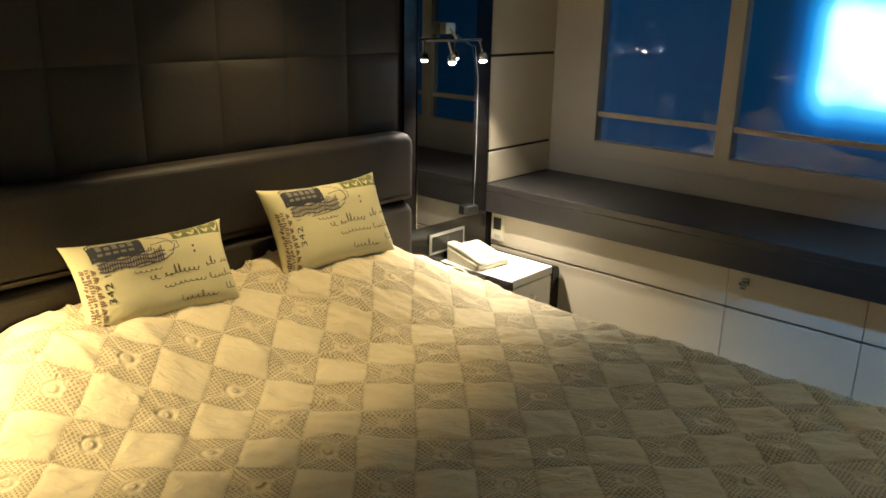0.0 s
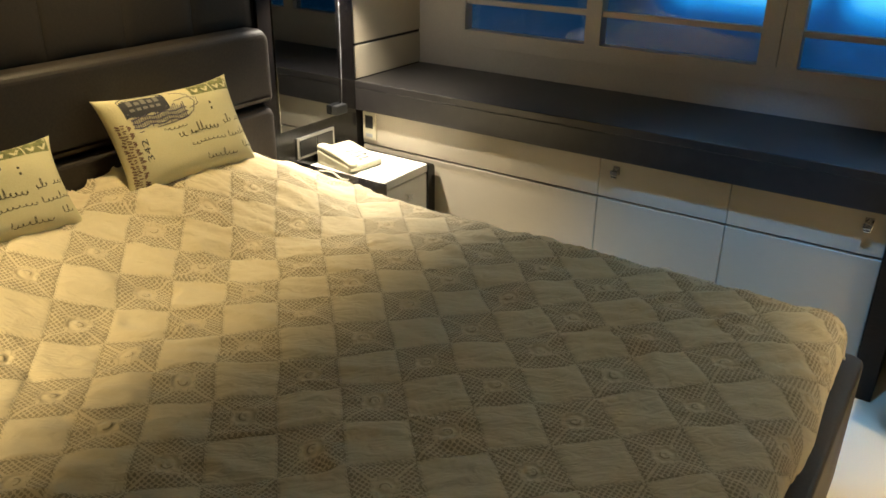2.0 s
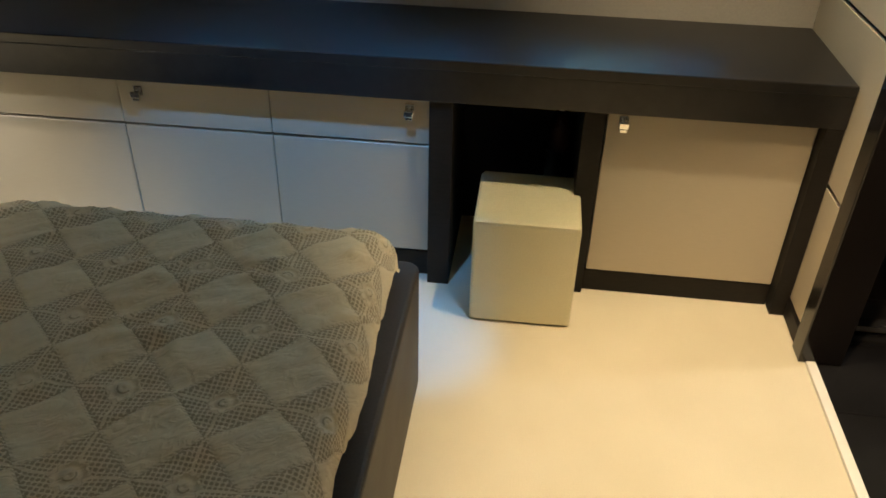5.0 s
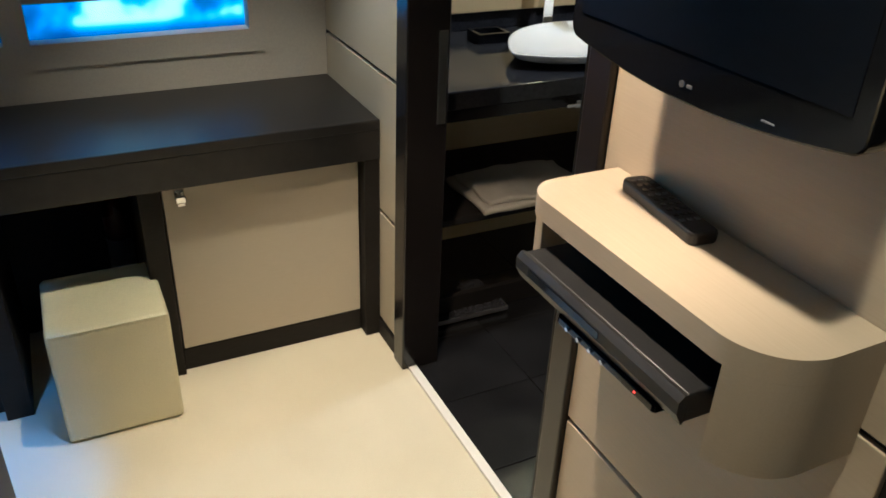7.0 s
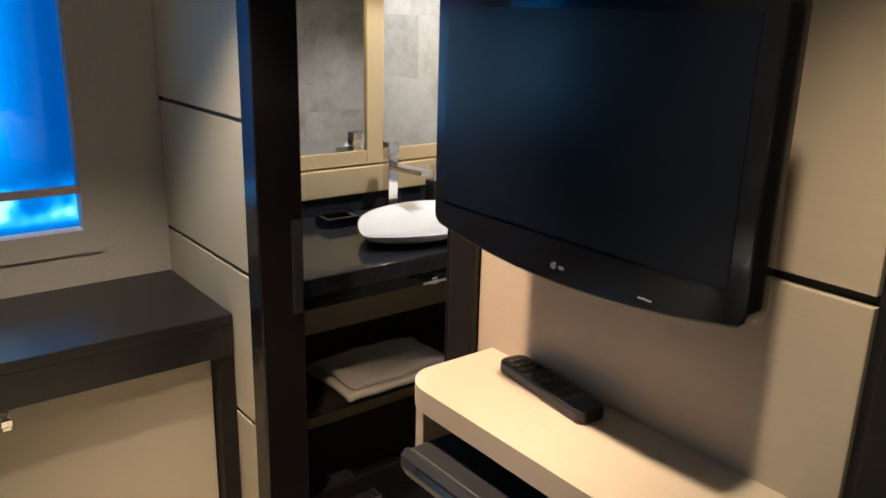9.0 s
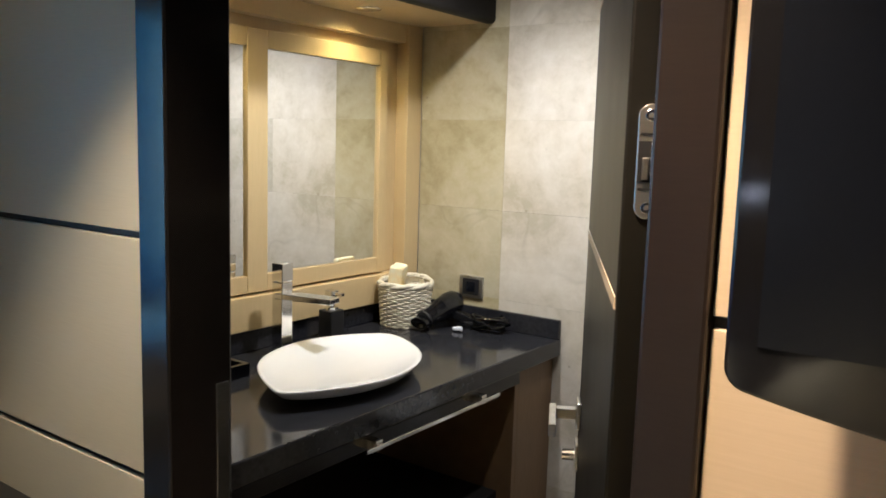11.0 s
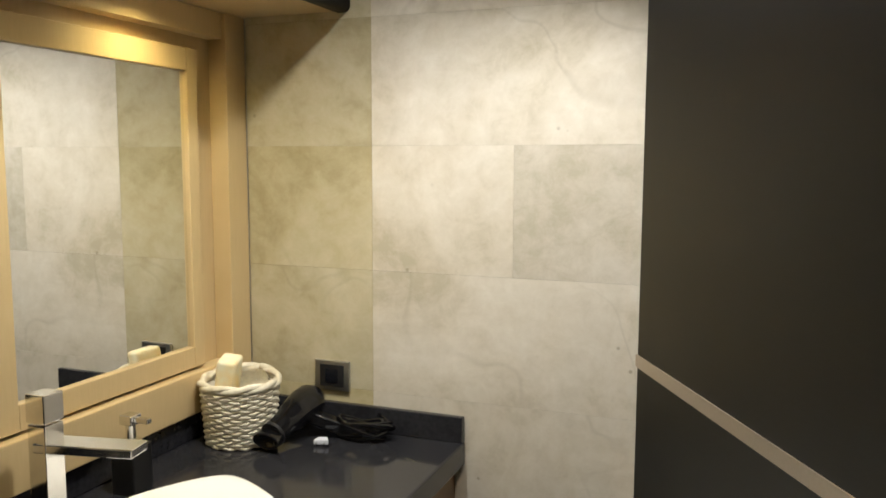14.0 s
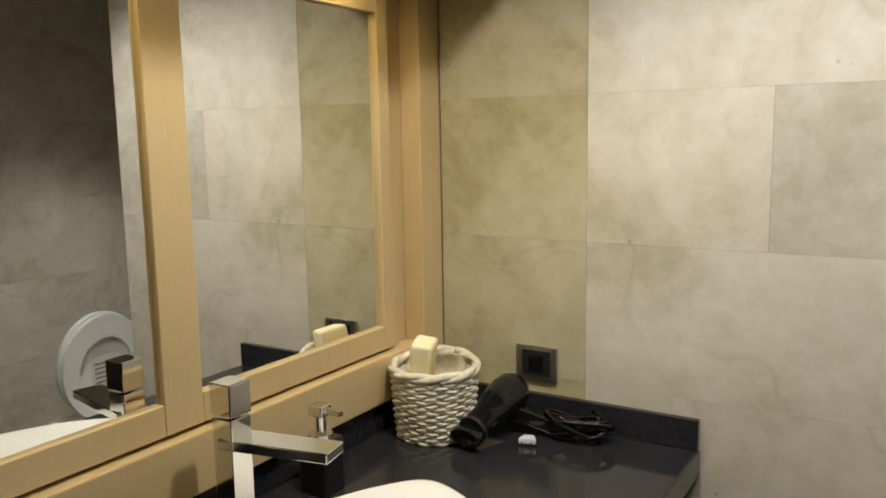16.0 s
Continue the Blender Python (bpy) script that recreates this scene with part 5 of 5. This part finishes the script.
            pts.append((u + 0.020 * math.cos(turn), v + reach * math.sin(turn) + lift + 0.015 * math.sin(u * 9)))
            u += 0.0050 + 0.003 * abs(noise.noise(Vector((u * 6.0, 2.0, line))))
        run = []
        for p in pts:
            if noise.noise(Vector((p[0] * 8.0, v * 3, 9.0 + line))) > 0.42:
                drawn(bm, run, wide)
                run = []
            else:
                run.append(p)
        drawn(bm, run, wide)
    for v in (0.28, 0.40):
        patch(bm, 0.405, 0.43, v, v + 0.05, 1)
    tagged(part("handwriting", bm, PEN_INK, c, "lines of dark handwriting"), kind="stuff")
    return c


PEN_INK = mat("brown pen ink", (0.09, 0.075, 0.045), 0.8)
VIOLET_INK = mat("violet grey ink", (0.10, 0.085, 0.12), 0.8)
CUSHION = textured("pale yellow cotton", (0.74, 0.68, 0.43), (0.69, 0.62, 0.37), 0.9, (1, 1, 1), 300, 6, 0.35, 0.4, specular=0.15)
cushion((0.195, -1.025, 0.800), -4, 0.46, 0.30, 0.13, 27)
cushion((0.195, -1.635, 0.765), -4, 0.46, 0.265, 0.13, 30)

# ---------------------------------------------------------------- telephone
phone = thing("telephone", (0.13, -0.19, 0.466), "ivory desk telephone with its handset on and a curled cord", "telephone")
PM = Matrix.Translation((0.130, -0.190, 0.467)) @ pose(0, 0, 0, 0, 0, 82)
own = bmesh.new()


def slope(y):
    """Height of the set's top, low at its front."""
    return 0.024 + 0.036 * (y + 0.10) / 0.20


low = prism(rounded(-0.090, 0.090, -0.10, 0.10, (0.016, 0.016, 0.016, 0.016), 4), 0.0, 0.05, 0.005)
for v in low.verts:
    if v.co.z > 0.02:
        v.co.z += slope(v.co.y) - 0.05
part("base", turned(low, PM), IVORY, phone)
own = prism(rounded(-0.023, 0.023, -0.108, 0.108, (0.02, 0.02, 0.02, 0.02), 5), 0.0, 0.020, 0.007, seg=3)
for e in range(5):
    bmesh.ops.bisect_plane(own, geom=own.verts[:] + own.edges[:] + own.faces[:], plane_co=(0, -0.06 + 0.03 * e, 0), plane_no=(0, 1, 0))
for v in own.verts:
    v.co.z += slope(v.co.y) - 0.004 + 0.010 * (1 - (v.co.y / 0.1) ** 2)
part("handset", turned(own, PM @ Matrix.Translation((-0.064, 0, 0))), IVORY, phone, smooth=False)
part("key_field", turned(prism(rounded(-0.020, 0.072, -0.072, 0.030, (0.006, 0.006, 0.006, 0.006), 3), 0.0, 0.001), PM @ Matrix.Translation((0, 0, slope(0) + 0.0006)) @ pose(0, 0, 0, math.degrees(math.atan(0.18)), 0, 0)), IVORY, phone)
for i in range(4):
    for k in range(3):
        x, y = 0.004 + 0.022 * k, 0.014 - 0.024 * i
        part("key", turned(box(x - 0.0075, x + 0.0075, y - 0.007, y + 0.007, slope(y), slope(y) + 0.005, 0.001, 1), PM), GREY_MARK, phone)
pts = [(0.10 + 0.16 * k / 60 + 0.004 * math.cos(k * 1.6), -0.340 + 0.018 * math.sin(k * 0.09) + 0.004 * math.sin(k * 1.6), 0.4725) for k in range(61)]
part("cord", tube(pts, 0.0028, 6), IVORY, phone, smooth=True)

# ---------------------------------------------------------------- tiles, last
def tile_mesh(a, b, thick, bevel=0.0012):
    own = box(0, a, 0, b, 0, thick)
    top = [e for e in own.edges if all(v.co.z > thick / 2 for v in e.verts)]
    bmesh.ops.bevel(own, geom=top, offset=bevel, segments=1, affect="EDGES")
    me = bpy.data.meshes.new("tile")
    own.to_mesh(me)
    own.free()
    return me


def spans(lo, hi, seams):
    cuts = [lo] + [s for s in sorted(seams) if lo + 0.01 < s < hi - 0.01] + [hi]
    return list(zip(cuts, cuts[1:]))


ROWS = [0.04 + 0.299 * k for k in range(8)]
for z0, z1 in spans(0.0, CEIL, ROWS):
    for y0, y1 in spans(WEND, BY - 0.031, (0.146, -0.205) if 1.2 < z0 < 1.3 else (0.146,)):
        me = tile_mesh(y1 - y0 - 0.0004, z1 - z0 - 0.0004, 0.0095, 0.0003)
        me.materials.append(GOLD_LIT_MARBLE if y0 > 0.1 else MARBLE)
        ob = new("tile", me)
        ob.parent = wash_east
        ob.matrix_basis = Matrix(((0, 0, -1, BX + 0.0098), (-1, 0, 0, y1 - 0.0006), (0, 1, 0, z0 + 0.0006), (0, 0, 0, 1)))
    for x0, x1 in spans(WX - 0.03, 5.6, [3.5 + 0.6 * k for k in range(4)]):
        me = tile_mesh(x1 - x0 - 0.0004, z1 - z0 - 0.0004, 0.0095, 0.0003)
        me.materials.append(MARBLE)
        ob = new("tile", me)
        ob.parent = wash_south
        ob.matrix_basis = Matrix(((-1, 0, 0, x1 - 0.0006), (0, 0, 1, -1.4098), (0, 1, 0, z0 + 0.0006), (0, 0, 0, 1)))
for x0, x1 in spans(XE + 0.036, 5.6, [XE + 0.036 + 0.30 * k for k in range(1, 9)]):
    for y0, y1 in spans(-1.40, BY, [-1.0, -0.70, -0.402, -0.10, 0.20]):
        me = tile_mesh(x1 - x0 - 0.002, y1 - y0 - 0.002, 0.004)
        me.materials.append(FLOOR_TILE)
        ob = new("tile", me)
        ob.parent = wash_floor
        ob.location = (x0 + 0.001, y0 + 0.001, -0.006)
